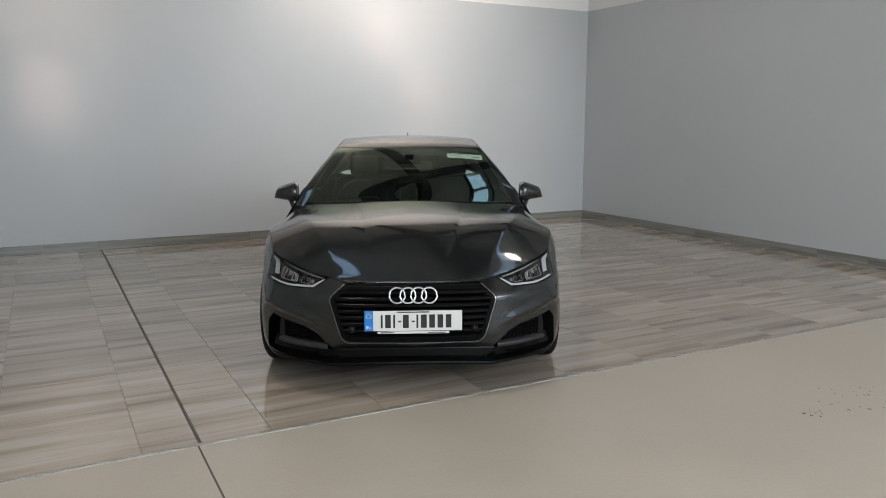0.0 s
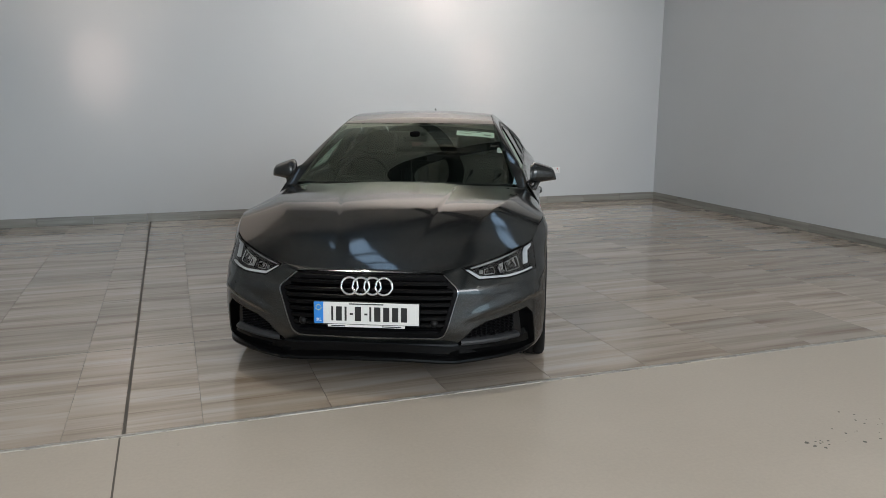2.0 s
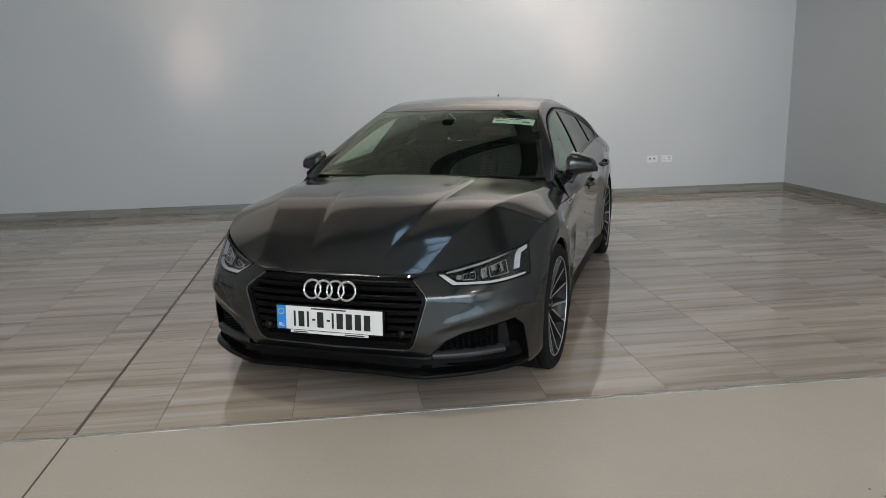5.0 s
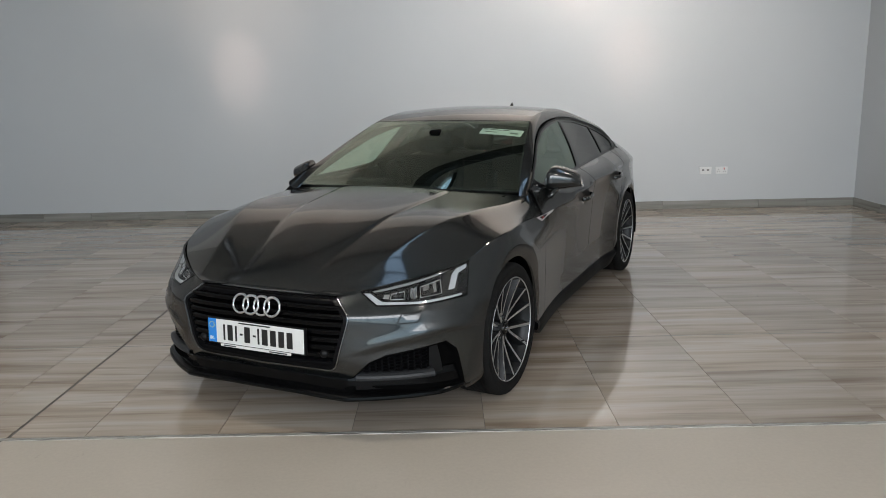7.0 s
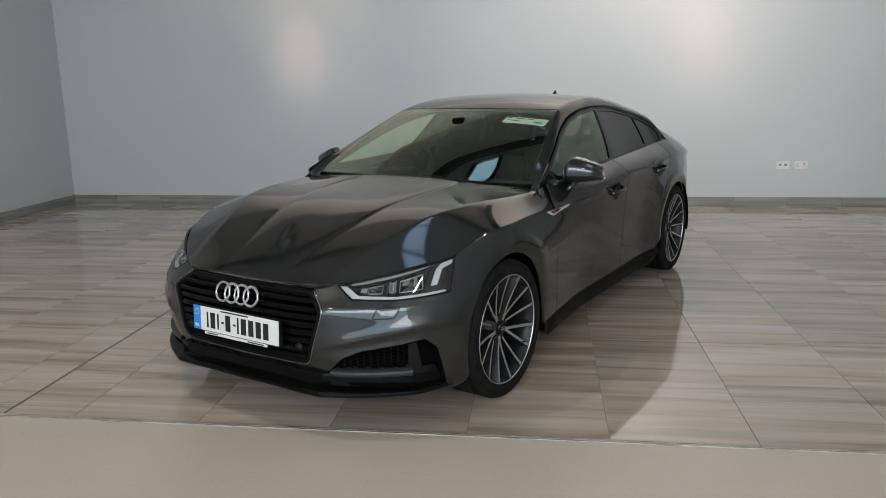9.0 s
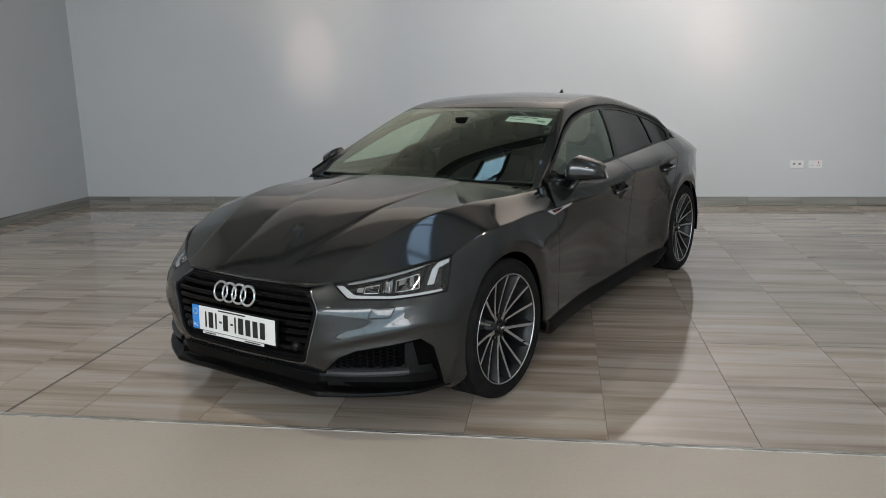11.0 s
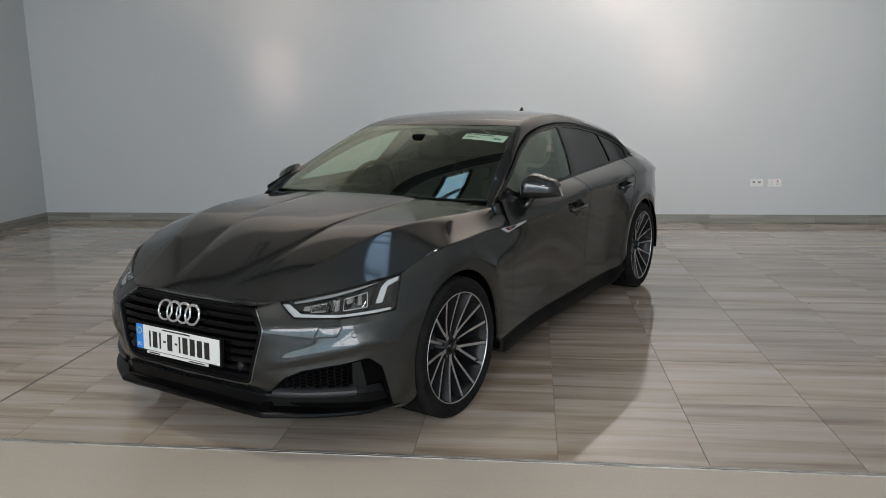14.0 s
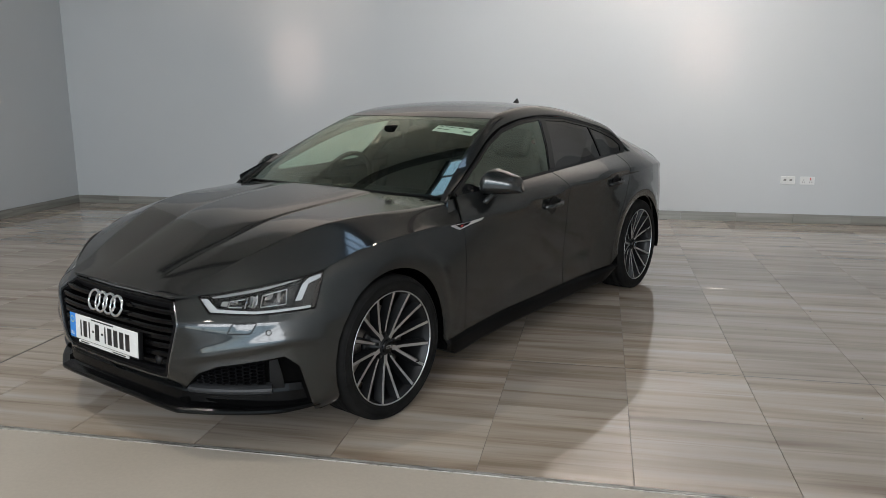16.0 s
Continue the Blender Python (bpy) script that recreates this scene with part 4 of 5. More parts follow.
def grille_reach(z):
    return float(np.interp(z, [0.304, 0.557, 0.633], [P(0.378, -0.797), P(0.452, -0.775), P(0.362, -0.745)])) - 0.018


def slat(z, h, deep, material, name="slat", reach=None, lift=-0.012):
    r = reach or grille_reach(z)
    ps = np.linspace(-r, r, 41)
    prof = [(-deep, h), (-0.006, h), (0.0, h * 0.55), (0.0, -h * 0.35), (-0.010, -h), (-deep, -h)]
    vs, fs = [], []
    q = np.stack([ps, np.full(41, z)], 1)
    nor = surface_normals(skin, q, 0.01)
    base = skin(ps, np.full(41, z))
    nor = np.stack([nor[:, 0], nor[:, 1], nor[:, 2] * 0], 1)
    for b, nn in zip(base, nor):
        for d, dz in prof:
            vs.append(b + nn * (d + lift) + np.array([0, 0, dz]))
    m = len(prof)
    for i in range(40):
        for k in range(m - 1):
            fs.append((i * m + k, i * m + k + 1, (i + 1) * m + k + 1, (i + 1) * m + k))
    return link_mesh(name, vs, fs, material, grille, smooth=False)


for z, h in ((0.612, 0.011), (0.578, 0.0135), (0.545, 0.0135), (0.512, 0.0140), (0.478, 0.0145), (0.444, 0.0145), (0.410, 0.0145), (0.376, 0.0145)):
    slat(z, h, 0.04, piano_mat)
slat(0.330, 0.014, 0.03, grille_mat, "lower_bar", lift=-0.02)
for k in range(-6, 7):
    b = skin(k * 0.055, 0.313)
    part("lower_rib", box(b[0] - 0.003, b[0] + 0.003, b[1] + 0.018, b[1] + 0.05, 0.300, 0.322, 0.001, seg=1), satin_black_mat, grille)

# rings
for k in range(4):
    x = (k - 1.5) * 0.0565
    c = skin(x, 0.572)
    pts = [(0.041 * math.cos(a), 0, 0.041 * math.sin(a)) for a in np.linspace(0, 2 * math.pi, 40, endpoint=False)]
    ring_bm = tube(pts, 0.0066, 12, True, 1.0)
    ring_bm.transform(Matrix.Translation((x, c[1] - 0.010 - 0.0025 * (k % 2), 0.572)) @ Matrix.Rotation(radians(-16), 4, "X"))
    part("emblem_ring", ring_bm, chrome_mat, grille, "polished chrome ring", smooth=True)

# number plate
plate = tagged(new("number_plate"), "white number plate with a blue band, in a black holder", "number plate")
plate.matrix_world = pose(0, -0.832, 0.441, -3)
part("plate_holder", box(-0.262, 0.262, 0.0, 0.02, -0.062, 0.056, 0.004), satin_black_mat, plate)
part("plate_sheet", box(-0.212, 0.258, -0.004, 0.0, -0.054, 0.054, 0.0015, seg=1), plate_mat, plate)
part("blue_band", box(-0.258, -0.212, -0.004, 0.0, -0.054, 0.054, 0.0015, seg=1), plate_blue_mat, plate)
part("dealer_strip", box(-0.19, 0.19, -0.0045, 0.001, -0.069, -0.057, 0.001, seg=1), plate_mat, plate)
for x0, x1 in ((-0.172, -0.105), (0.078, 0.172)):
    part("lettering_bar", box(x0, x1, -0.0052, -0.0040, -0.0655, -0.0605), ink_mat, plate)
part("lettering_bar", box(-0.085, 0.085, -0.0047, -0.0035, 0.0435, 0.0495), ink_mat, plate)
xx = -0.172
for w in (0.010, 0.029, 0.010, -0.020, 0.031, -0.020, 0.010, 0.031, 0.030, 0.030, 0.030):
    if w < 0:
        part("dash_bar", box(xx + 0.002, xx - w - 0.002, -0.0047, -0.0035, -0.008, 0.001), ink_mat, plate)
        xx += -w + 0.007
    else:
        part("character_bar", box(xx, xx + w, -0.0047, -0.0035, -0.038, 0.033), ink_mat, plate)
        xx += w + 0.0135
for x in (-0.19, 0.238):
    part("fixing_screw", lathe([(0.0001, -0.0062), (0.005, -0.0058), (0.0055, -0.0035)], 12, "Z"), socket_mat, plate).matrix_local = Matrix.Translation((x, 0, 0)) @ Matrix.Rotation(radians(-90), 4, "X")
stars = [(-0.235 + 0.013 * math.cos(a), 0.026 + 0.013 * math.sin(a)) for a in np.linspace(0, 2 * math.pi, 12, endpoint=False)]
part("star_ring", merge(*[box(x - 0.0018, x + 0.0018, -0.0047, -0.0035, z - 0.0018, z + 0.0018) for x, z in stars]), mat("yellow_print", (0.7, 0.6, 0.05), 0.5), plate)
letters = bpy.data.curves.new("country_letters", "FONT")
letters.body, letters.size, letters.align_x, letters.extrude = "IRL", 0.022, "CENTER", 0.0004
lo = new("country_letters", letters)
lo.data.materials.append(plate_mat)
lo.parent = plate
lo.matrix_local = Matrix.Translation((-0.235, -0.0045, -0.042)) @ Matrix.Rotation(radians(90), 4, "X")

# parking sensors in the grille
for x in (-0.325, 0.325):
    c = skin(P(abs(x), -0.79) * (1 if x > 0 else -1), 0.385)
    o = part("parking_camera", lathe([(0.0001, -0.004), (0.009, -0.003), (0.012, 0.0), (0.018, 0.003), (0.020, 0.012), (0.020, 0.04)], 20, "Z"), satin_black_mat, grille, smooth=True)
    o.matrix_local = Matrix.Translation((c[0], c[1] + 0.008, c[2])) @ Matrix.Rotation(radians(-90), 4, "X")

# front splitter: gloss band and painted lip
PE = P(0.850, -0.41)
PK = P(0.43, -0.785)


def sweep(name, prof, material, parent, ps, zref, label="", lower=None, tuck=None):
    q = np.stack([ps, np.full(len(ps), zref)], 1)
    nor = surface_normals(skin, q, 0.01) * [1, 1, 0]
    nor /= np.linalg.norm(nor, axis=1, keepdims=True)
    base = skin(ps, np.full(len(ps), zref))
    vs, fs = [], []
    for p, b, nn in zip(ps, base, nor):
        for d, z in prof:
            v = b - nn * (d + (tuck(p) if tuck else 0))
            vs.append((v[0], v[1], z + (lower(p) if lower else 0)))
    m = len(prof)
    for i in range(len(ps) - 1):
        for k in range(m - 1):
            fs.append((i * m + k, i * m + k + 1, (i + 1) * m + k + 1, (i + 1) * m + k))
    return link_mesh(name, vs, fs, material, parent, label, smooth=False)


tilt = lambda p: 0.010 * (1 - float(smooth_step(0.15, 0.45, abs(p))))
sp = np.linspace(-PE, PE, 81)
sweep("splitter_band", [(0.08, 0.300), (0.040, 0.290), (0.032, 0.262), (0.030, 0.222), (0.016, 0.214)], piano_mat, bumper, sp, 0.335, "gloss black band", tilt, lambda p: -0.010 * math.exp(-abs(abs(p) - PK) / 0.06))
LIP = [(0.020, 0.217), (-0.004, 0.208), (-0.012, 0.203), (-0.014, 0.194), (-0.010, 0.186), (0.02, 0.178), (0.12, 0.172)]
lip_tuck = lambda p: 0.030 * float(smooth_step(P(0.74, -0.57), PE, abs(p))) - 0.014 * math.exp(-abs(abs(p) - PK) / 0.06)
sweep("splitter_lip", LIP, piano_mat, bumper, np.linspace(-PK - 0.004, PK + 0.004, 61), 0.335, "", tilt, lip_tuck)
for way in (1, -1):
    sweep("splitter_lip", LIP, piano_mat, bumper, np.sort(way * np.linspace(PK + 0.004, PE, 26)), 0.335, "", tilt, lip_tuck)

for side in (1, -1):
    mir = (lambda pts: pts) if side > 0 else flip
    # lower intake: backing, honeycomb, satin strip, blade
    shape = mir(INTAKE)
    wide = INTAKE + [N(0.815, -0.46, 0.205), N(0.45, -0.76, 0.235)]
    intake = panel("side_intake", skin, mir(wide), liner_mat, bumper, "black honeycomb side intake", lift=-0.05, thick=0.0, gap=-0.01, step=0.04)
    panel("intake_wall", skin, mir(shrink(np.array(wide), -0.004)), liner_mat, intake, holes=[mir(shrink(np.array(wide), 0.006))], lift=-0.006, thick=0.05, gap=0.0, step=0.03)
    cells = [N(0.468, -0.735, 0.298), N(0.505, -0.71, 0.352), N(0.565, -0.67, 0.379), N(0.715, -0.595, 0.396), N(0.725, -0.59, 0.298)]
    cells = np.array(cells)
    vs, fs, known = [], [], {}
    dp, dz = 0.038, 0.0150

    def corner(a, b, lift):
        key = (round(a, 4), round(b, 4), lift)
        if key not in known:
            pq = np.array([[a, b]])
            known[key] = len(vs)
            vs.append(((skin(*pq.T) + surface_normals(skin, pq, 0.006) * lift) * [side, 1, 1])[0])
        return known[key]

    for i in range(-1, 19):
        for j in range(-1, 10):
            cx, cz = cells[:, 0].min() + 0.75 * dp * i, 0.290 + dz * (j + 0.5 * (i % 2))
            if not inside(shrink(cells, -0.008), np.array([[cx, cz]]))[0]:
                continue
            hexa = [(-0.5, 0.0), (-0.25, 0.5), (0.25, 0.5), (0.5, 0.0), (0.25, -0.5), (-0.25, -0.5)]
            loops = [[corner(cx + hx * dp * s_, cz + hz * dz * s_, lift) for hx, hz in hexa] for s_, lift in ((1.0, -0.024), (0.80, -0.022), (0.70, -0.048))]
            for la, lb in zip(loops, loops[1:]):
                for h in range(6):
                    f = (la[h], lb[h], lb[(h + 1) % 6], la[(h + 1) % 6])
                    fs.append(f if side > 0 else f[::-1])
    link_mesh("honeycomb", vs, fs, grille_mat, intake, smooth=False)
    strip_p = np.linspace(P(0.462, -0.765), P(0.742, -0.57), 24) * side
    sweep("intake_ledge", [(0.045, 0.300), (0.012, 0.296), (0.000, 0.289), (-0.004, 0.280), (-0.002, 0.270), (0.010, 0.263), (0.04, 0.262)], ledge_mat, intake, np.sort(strip_p), 0.30, "satin grey ledge below the intake")
    panel("vent_blade", skin, mir([N(0.733, -0.577, 0.30), N(0.735, -0.575, 0.404), N(0.757, -0.55, 0.408), N(0.768, -0.535, 0.33), N(0.780, -0.52, 0.235), N(0.755, -0.545, 0.235)]), satin_black_mat, intake, lift=-0.034, thick=0.02, step=0.03)
    # washer cover and parking sensor
    wash = rounded(np.array([N(0.618, -0.668, 0.519), N(0.634, -0.652, 0.558), N(0.704, -0.598, 0.558), N(0.688, -0.613, 0.519)]), 0.008)
    panel("washer_cover", skin, mir([tuple(v) for v in wash]), paint_mat, bumper, lift=0.0016, thick=0.004, step=0.03)
    panel("washer_gap", skin, mir([tuple(v) for v in shrink(wash, -0.005)]), satin_black_mat, bumper, lift=0.0007, thick=0.002, step=0.03)
    c = skin(side * P(0.745, -0.575), 0.520)
    nr = surface_normals(skin, np.array([[side * P(0.745, -0.575), 0.520]]), 0.01)[0]
    turn_m = Matrix.Translation(c) @ Vector(nr).to_track_quat("Z", "Y").to_matrix().to_4x4()
    part("sensor_gap", lathe([(0.0115, 0.0), (0.0118, 0.0012), (0.0095, 0.0012)], 20, "Z"), satin_black_mat, bumper).matrix_local = turn_m
    part("parking_sensor", lathe([(0.0001, 0.0022), (0.0085, 0.0022), (0.0095, 0.0008)], 20, "Z"), paint_mat, bumper).matrix_local = turn_m

    # headlamp
    hl = np.array(HL)
    lamp_ob = panel("headlamp", skin, mir([tuple(v) for v in shrink(hl, -0.002)]), satin_black_mat, car, "clear headlamp with a white light guide and chrome reflectors", lift=-0.07, thick=0.0, gap=0, step=0.03)
    panel("lamp_wall", skin, mir([tuple(v) for v in hl]), gloss_black_mat, lamp_ob, holes=[mir([tuple(v) for v in shrink(hl, 0.004)])], lift=-0.002, thick=0.07, gap=0.0015, step=0.03)
    cover = panel("lamp_cover", skin, mir([tuple(v) for v in shrink(hl, 0.003)]), lens_mat, lamp_ob, "clear polished cover", lift=0.0, thick=0.0005, step=0.03)
    cover.visible_shadow = False
    # black ring: the gasket, and the shade of the gap put into its colour
    panel("lamp_rim", skin, mir([tuple(v) for v in shrink(hl, 0.0005)]), gloss_black_mat, lamp_ob, "black rim round the lamp, for its gasket and the shaded gap", holes=[mir([tuple(v) for v in shrink(hl, 0.0045)])], lift=0.0012, thick=0.010, gap=0.0, step=0.03)
    # light guide: sharp chevron along the lower edge, tick at the outer end
    chev = [N(0.466, -0.687, 0.6415), N(0.532, -0.675, 0.5965), N(0.68, -0.583, 0.5915), N(0.816, -0.41, 0.6015), N(0.813, -0.41, 0.6085), N(0.68, -0.583, 0.6015), N(0.552, -0.668, 0.610), N(0.496, -0.675, 0.6415)]
    panel("light_guide", skin, mir(chev), drl_mat, lamp_ob, "white light guide strip", lift=-0.014, thick=0.014, gap=0.0, step=0.03)
    tick = [N(0.782, -0.460, 0.632), N(0.788, -0.42, 0.690), N(0.796, -0.385, 0.712), N(0.806, -0.335, 0.7215), N(0.812, -0.345, 0.706), N(0.806, -0.400, 0.690), N(0.801, -0.440, 0.632)]
    panel("light_guide", skin, mir(tick), drl_mat, lamp_ob, "white light guide tick", lift=-0.012, thick=0.016, gap=0.0, step=0.03)
    brow = [N(0.500, -0.65, 0.6495), N(0.545, -0.618, 0.6590), N(0.628, -0.545, 0.677), N(0.716, -0.455, 0.7005), N(0.785, -0.38, 0.720), N(0.780, -0.395, 0.7155), N(0.714, -0.460, 0.6955), N(0.627, -0.550, 0.672), N(0.545, -0.628, 0.6545)]
    panel("brow_trim", skin, mir(brow), brow_mat, lamp_ob, "satin chrome brow", lift=-0.016, thick=0.012, gap=0.0, step=0.03)
    # the three light chambers between guide and brow
    low = np.array([N(0.552, -0.665, 0.618), N(0.62, -0.625, 0.614), N(0.68, -0.583, 0.611), N(0.776, -0.465, 0.615)])
    over = np.array([N(0.545, -0.645, 0.641), N(0.62, -0.56, 0.656), N(0.70, -0.475, 0.678), N(0.775, -0.41, 0.699)])
    high = np.stack([low[:, 0] + 0.012, np.interp(low[:, 0] + 0.012, over[:, 0], over[:, 1])], 1)
    third = np.linspace(0, 1, 4)

    def chamber(s_, v_):
        a = np.array([np.interp(s_, third, low[:, 0]), np.interp(s_, third, low[:, 1])])
        b = np.array([np.interp(s_, third, high[:, 0]), np.interp(s_, third, high[:, 1])])
        return a + (b - a) * v_

    def facets(name, s0, s1, v0, v1, ns, nv, depth, material, label=""):
        vs, fs = [], []
        for i in range(ns + 1):
            for j in range(nv + 1):
                q = chamber(s0 + (s1 - s0) * i / ns, v0 + (v1 - v0) * j / nv)[None] * [side, 1]
                nr = surface_normals(skin, q, 0.008)[0]
                vs.append(skin(*q.T)[0] - nr * depth(i / ns, j / nv))
        for i in range(ns):
            for j in range(nv):
                f = (i * (nv + 1) + j, (i + 1) * (nv + 1) + j, (i + 1) * (nv + 1) + j + 1, i * (nv + 1) + j + 1)
                fs.append(f if side > 0 else f[::-1])
        return link_mesh(name, vs, fs, material, lamp_ob, label, smooth=False)

    bowl = lambda a, b: 0.046 - 0.075 * ((a - 0.5) ** 2 + (b - 0.45) ** 2)

    def module(s0, s1, v0, v1, deep):
        """A square lamp module: dark lens in a bright frame."""
        lens_ob = facets("module_lens", s0, s1, v0, v1, 4, 3, lambda a, b: deep + 0.004 - 0.006 * math.sin(math.pi * a) * math.sin(math.pi * b), gloss_black_mat, "dark square lamp lens")
        corners = rounded([(s0, v0), (s1, v0), (s1, v1), (s0, v1)], [0.10 * (s1 - s0)] * 4, 3)
        pts = []
        for s_, v_ in along(corners, 0.06):
            q = chamber(s_, v_)[None] * [side, 1]
            pts.append(tuple(skin(*q.T)[0] - surface_normals(skin, q, 0.008)[0] * (deep - 0.004)))
        tube_ob = part("module_frame", tube(pts, 0.0020, 6, True), satin_chrome_mat, lamp_ob, "bright lens frame", smooth=True)
        return lens_ob, tube_ob

    module(0.14, 0.40, 0.18, 0.88, 0.034)
    module(0.70, 0.93, 0.14, 0.90, 0.030)
    for s0, s1, v0, v1 in ((0.17, 0.26, 0.36, 0.82), (0.555, 0.60, 0.10, 0.86), (0.615, 0.635, 0.06, 0.80), (0.725, 0.80, 0.52, 0.94), (0.84, 0.875, 0.30, 0.92)):
        facets("reflector_fin", s0, s1, v0, v1, 3, 3, lambda a, b: 0.020 + 0.006 * abs(a - 0.5) + 0.006 * b, chrome_mat, "bright chrome fin")
    facets("lens_rib", 0.18, 0.36, 0.46, 0.60, 4, 1, lambda a, b: 0.026 + 0.004 * b, dark_chrome_mat, "dark metal rib")
    facets("reflector", 0.43, 0.50, 0.10, 0.96, 1, 4, lambda a, b: 0.026 + 0.010 * a + 0.004 * (round(b * 4) % 2), chrome_mat, "chrome facet reflector")
    facets("reflector", 0.52, 0.66, 0.16, 0.92, 4, 3, lambda a, b: bowl(a, b) + 0.004 * ((round(a * 4) + round(b * 3)) % 2), satin_chrome_mat, "satin facet reflector")
    facets("reflector", 0.0, 0.11, 0.30, 0.9, 2, 3, lambda a, b: 0.026 + 0.006 * a, satin_chrome_mat, "bright inner reflector")
    facets("chamber_wall", 0.505, 0.52, 0.0, 1.0, 1, 3, lambda a, b: 0.022 + 0.01 * a, gloss_black_mat)
    facets("chamber_wall", 0.405, 0.425, 0.0, 1.0, 1, 3, lambda a, b: 0.022 + 0.01 * a, gloss_black_mat)
    for s_, r in ((0.27, 0.011), (0.815, 0.012)):
        q = chamber(s_, 0.34)[None] * [side, 1]
        nr = surface_normals(skin, q, 0.01)[0] * [1, 1, 0.25]
        m4 = Matrix.Translation(skin(*q.T)[0] - nr * 0.024) @ Vector(nr).to_track_quat("Z", "Y").to_matrix().to_4x4()
        part("projector_lens", lathe([(0.0001, 0.010), (r * 0.55, 0.008), (r * 0.9, 0.001), (r, -0.010)], 20, "Z"), clear_mat, lamp_ob, smooth=True).matrix_local = m4

# ---- the car: wheels ----
def wheel(name):
    """A wheel on the x axis, its outer face towards +x, about its own middle."""
    w = new(name)
    R, r0 = 0.326, 0.2555
    tread = [(r0, -0.110), (r0 + 0.012, -0.114), (0.285, -0.1165), (0.308, -0.113), (0.320, -0.104), (R, -0.088), (R, -0.062), (R - 0.007, -0.060), (R - 0.007, -0.052), (R, -0.050), (R, -0.014), (R - 0.007, -0.012), (R - 0.007, -0.004), (R, -0.002)]
    tread = tread + [(r, -h) for r, h in tread[::-1]]
    tyre = part("tyre", lathe(tread, 72), tyre_mat, w, "low-profile black tyre", smooth=True)
    for r in (0.303, 0.274):
        part("sidewall_rib", lathe([(r - 0.002, 0.113), (r - 0.001, 0.1168), (r + 0.001, 0.1168), (r + 0.002, 0.113)], 72), tyre_mat, tyre, smooth=True)
    rim = part("rim", lathe([(0.2570, 0.108), (0.2560, 0.100), (0.2470, 0.094), (0.2400, 0.060), (0.2350, -0.02), (0.232, -0.10), (0.255, -0.112)], 72), rim_dark_mat, w, "anthracite multi-spoke alloy rim with machined faces", smooth=True)
    part("rim_edge", lathe([(0.2560, 0.106), (0.2575, 0.1105), (0.2555, 0.1125), (0.2525, 0.1115), (0.2515, 0.1080)], 72), rim_face_mat, rim, "machined rim edge", smooth=True)
    part("rim_back", lathe([(0.04, 0.030), (0.09, 0.020), (0.10, 0.008), (0.05, 0.0)], 40), rim_dark_mat, rim, smooth=True)

    def spoke(a_out, a_in, r_in, w_in, w_out, h_in, r_out=0.2510, h_out=0.104):
        """One blade: dark flanks, machined face."""
        po = np.array([r_out * math.cos(a_out), r_out * math.sin(a_out)])
        pi = np.array([r_in * math.cos(a_in), r_in * math.sin(a_in)])
        t = (po - pi) / np.linalg.norm(po - pi)
        s = np.array([-t[1], t[0]])
        verts, faces = [], []
        rows = 7
        for i in range(rows):
            k = i / (rows - 1)
            c = pi + (po - pi) * k
            wd = (w_in + (w_out - w_in) * k) / 2
            h = h_in + (h_out - h_in) * (k ** 1.25)
            deep = 0.044 - 0.010 * k
            for d, hh in ((-wd - 0.006 - 0.006 * k, h - deep), (-wd, h - 0.0015), (-wd + 0.001, h), (wd - 0.001, h), (wd, h - 0.0015), (wd + 0.006 + 0.006 * k, h - deep)):
                q = c + s * d
                verts.append((hh, q[0], q[1]))
        flank = []
        for i in range(rows - 1):
            for k in range(5):
                f = (i * 6 + k, i * 6 + k + 1, i * 6 + 7 + k, i * 6 + 6 + k)
                if k != 2:
                    flank.append(f)
        flank.append(tuple(range(6)))
        flank.append(tuple(range((rows - 1) * 6, rows * 6))[::-1])
        link_mesh("spoke", verts, [f[::-1] for f in flank], rim_dark_mat, rim, smooth=False)
        top_v = [(verts[i * 6 + k][0] + 0.0004, *verts[i * 6 + k][1:]) for i in range(rows) for k in (2, 3)]
        top_f = [(2 * i + 2, 2 * i + 3, 2 * i + 1, 2 * i) for i in range(rows - 1)]
        link_mesh("spoke_face", top_v, top_f, rim_face_mat, rim, smooth=False)

    for g in range(5):
        a = 2 * math.pi * g / 5 + math.pi / 2
        step = 2 * math.pi / 15
        for da, ia, r_in, wi, wo, hi in ((0.0, 0.0, 0.066, 0.0110, 0.0160, 0.058), (step, 1.5 * step - 0.085, 0.074, 0.0150, 0.0155, 0.066), (2 * step, 1.5 * step + 0.085, 0.074, 0.0150, 0.0155, 0.066)):
            spoke(a + da, a + ia, r_in, wi, wo, hi)
        am = a + 1.5 * step
        spoke(am, am, 0.030, 0.024, 0.0225, 0.064, 0.080, 0.0665)
    hub = part("hub", lathe([(0.0001, 0.060), (0.032, 0.060), (0.042, 0.054), (0.062, 0.034), (0.072, 0.015)], 40), rim_dark_mat, w, smooth=True)
    hub.location.x = 0.010
    part("hub_cap", lathe([(0.0001, 0.0715), (0.024, 0.0710), (0.029, 0.0685), (0.031, 0.060)], 32), gloss_black_mat, hub, "black hub cap with chrome rings", smooth=True)
    for k in range(4):
        pts = [(0.0722, (k - 1.5) * 0.0085 + 0.0062 * math.cos(t), 0.0062 * math.sin(t)) for t in np.linspace(0, 2 * math.pi, 16, endpoint=False)]
        part("cap_ring", tube(pts, 0.0010, 5, True), chrome_mat, hub, smooth=True)
    for k in range(5):
        a = 2 * math.pi * k / 5 + math.pi / 2
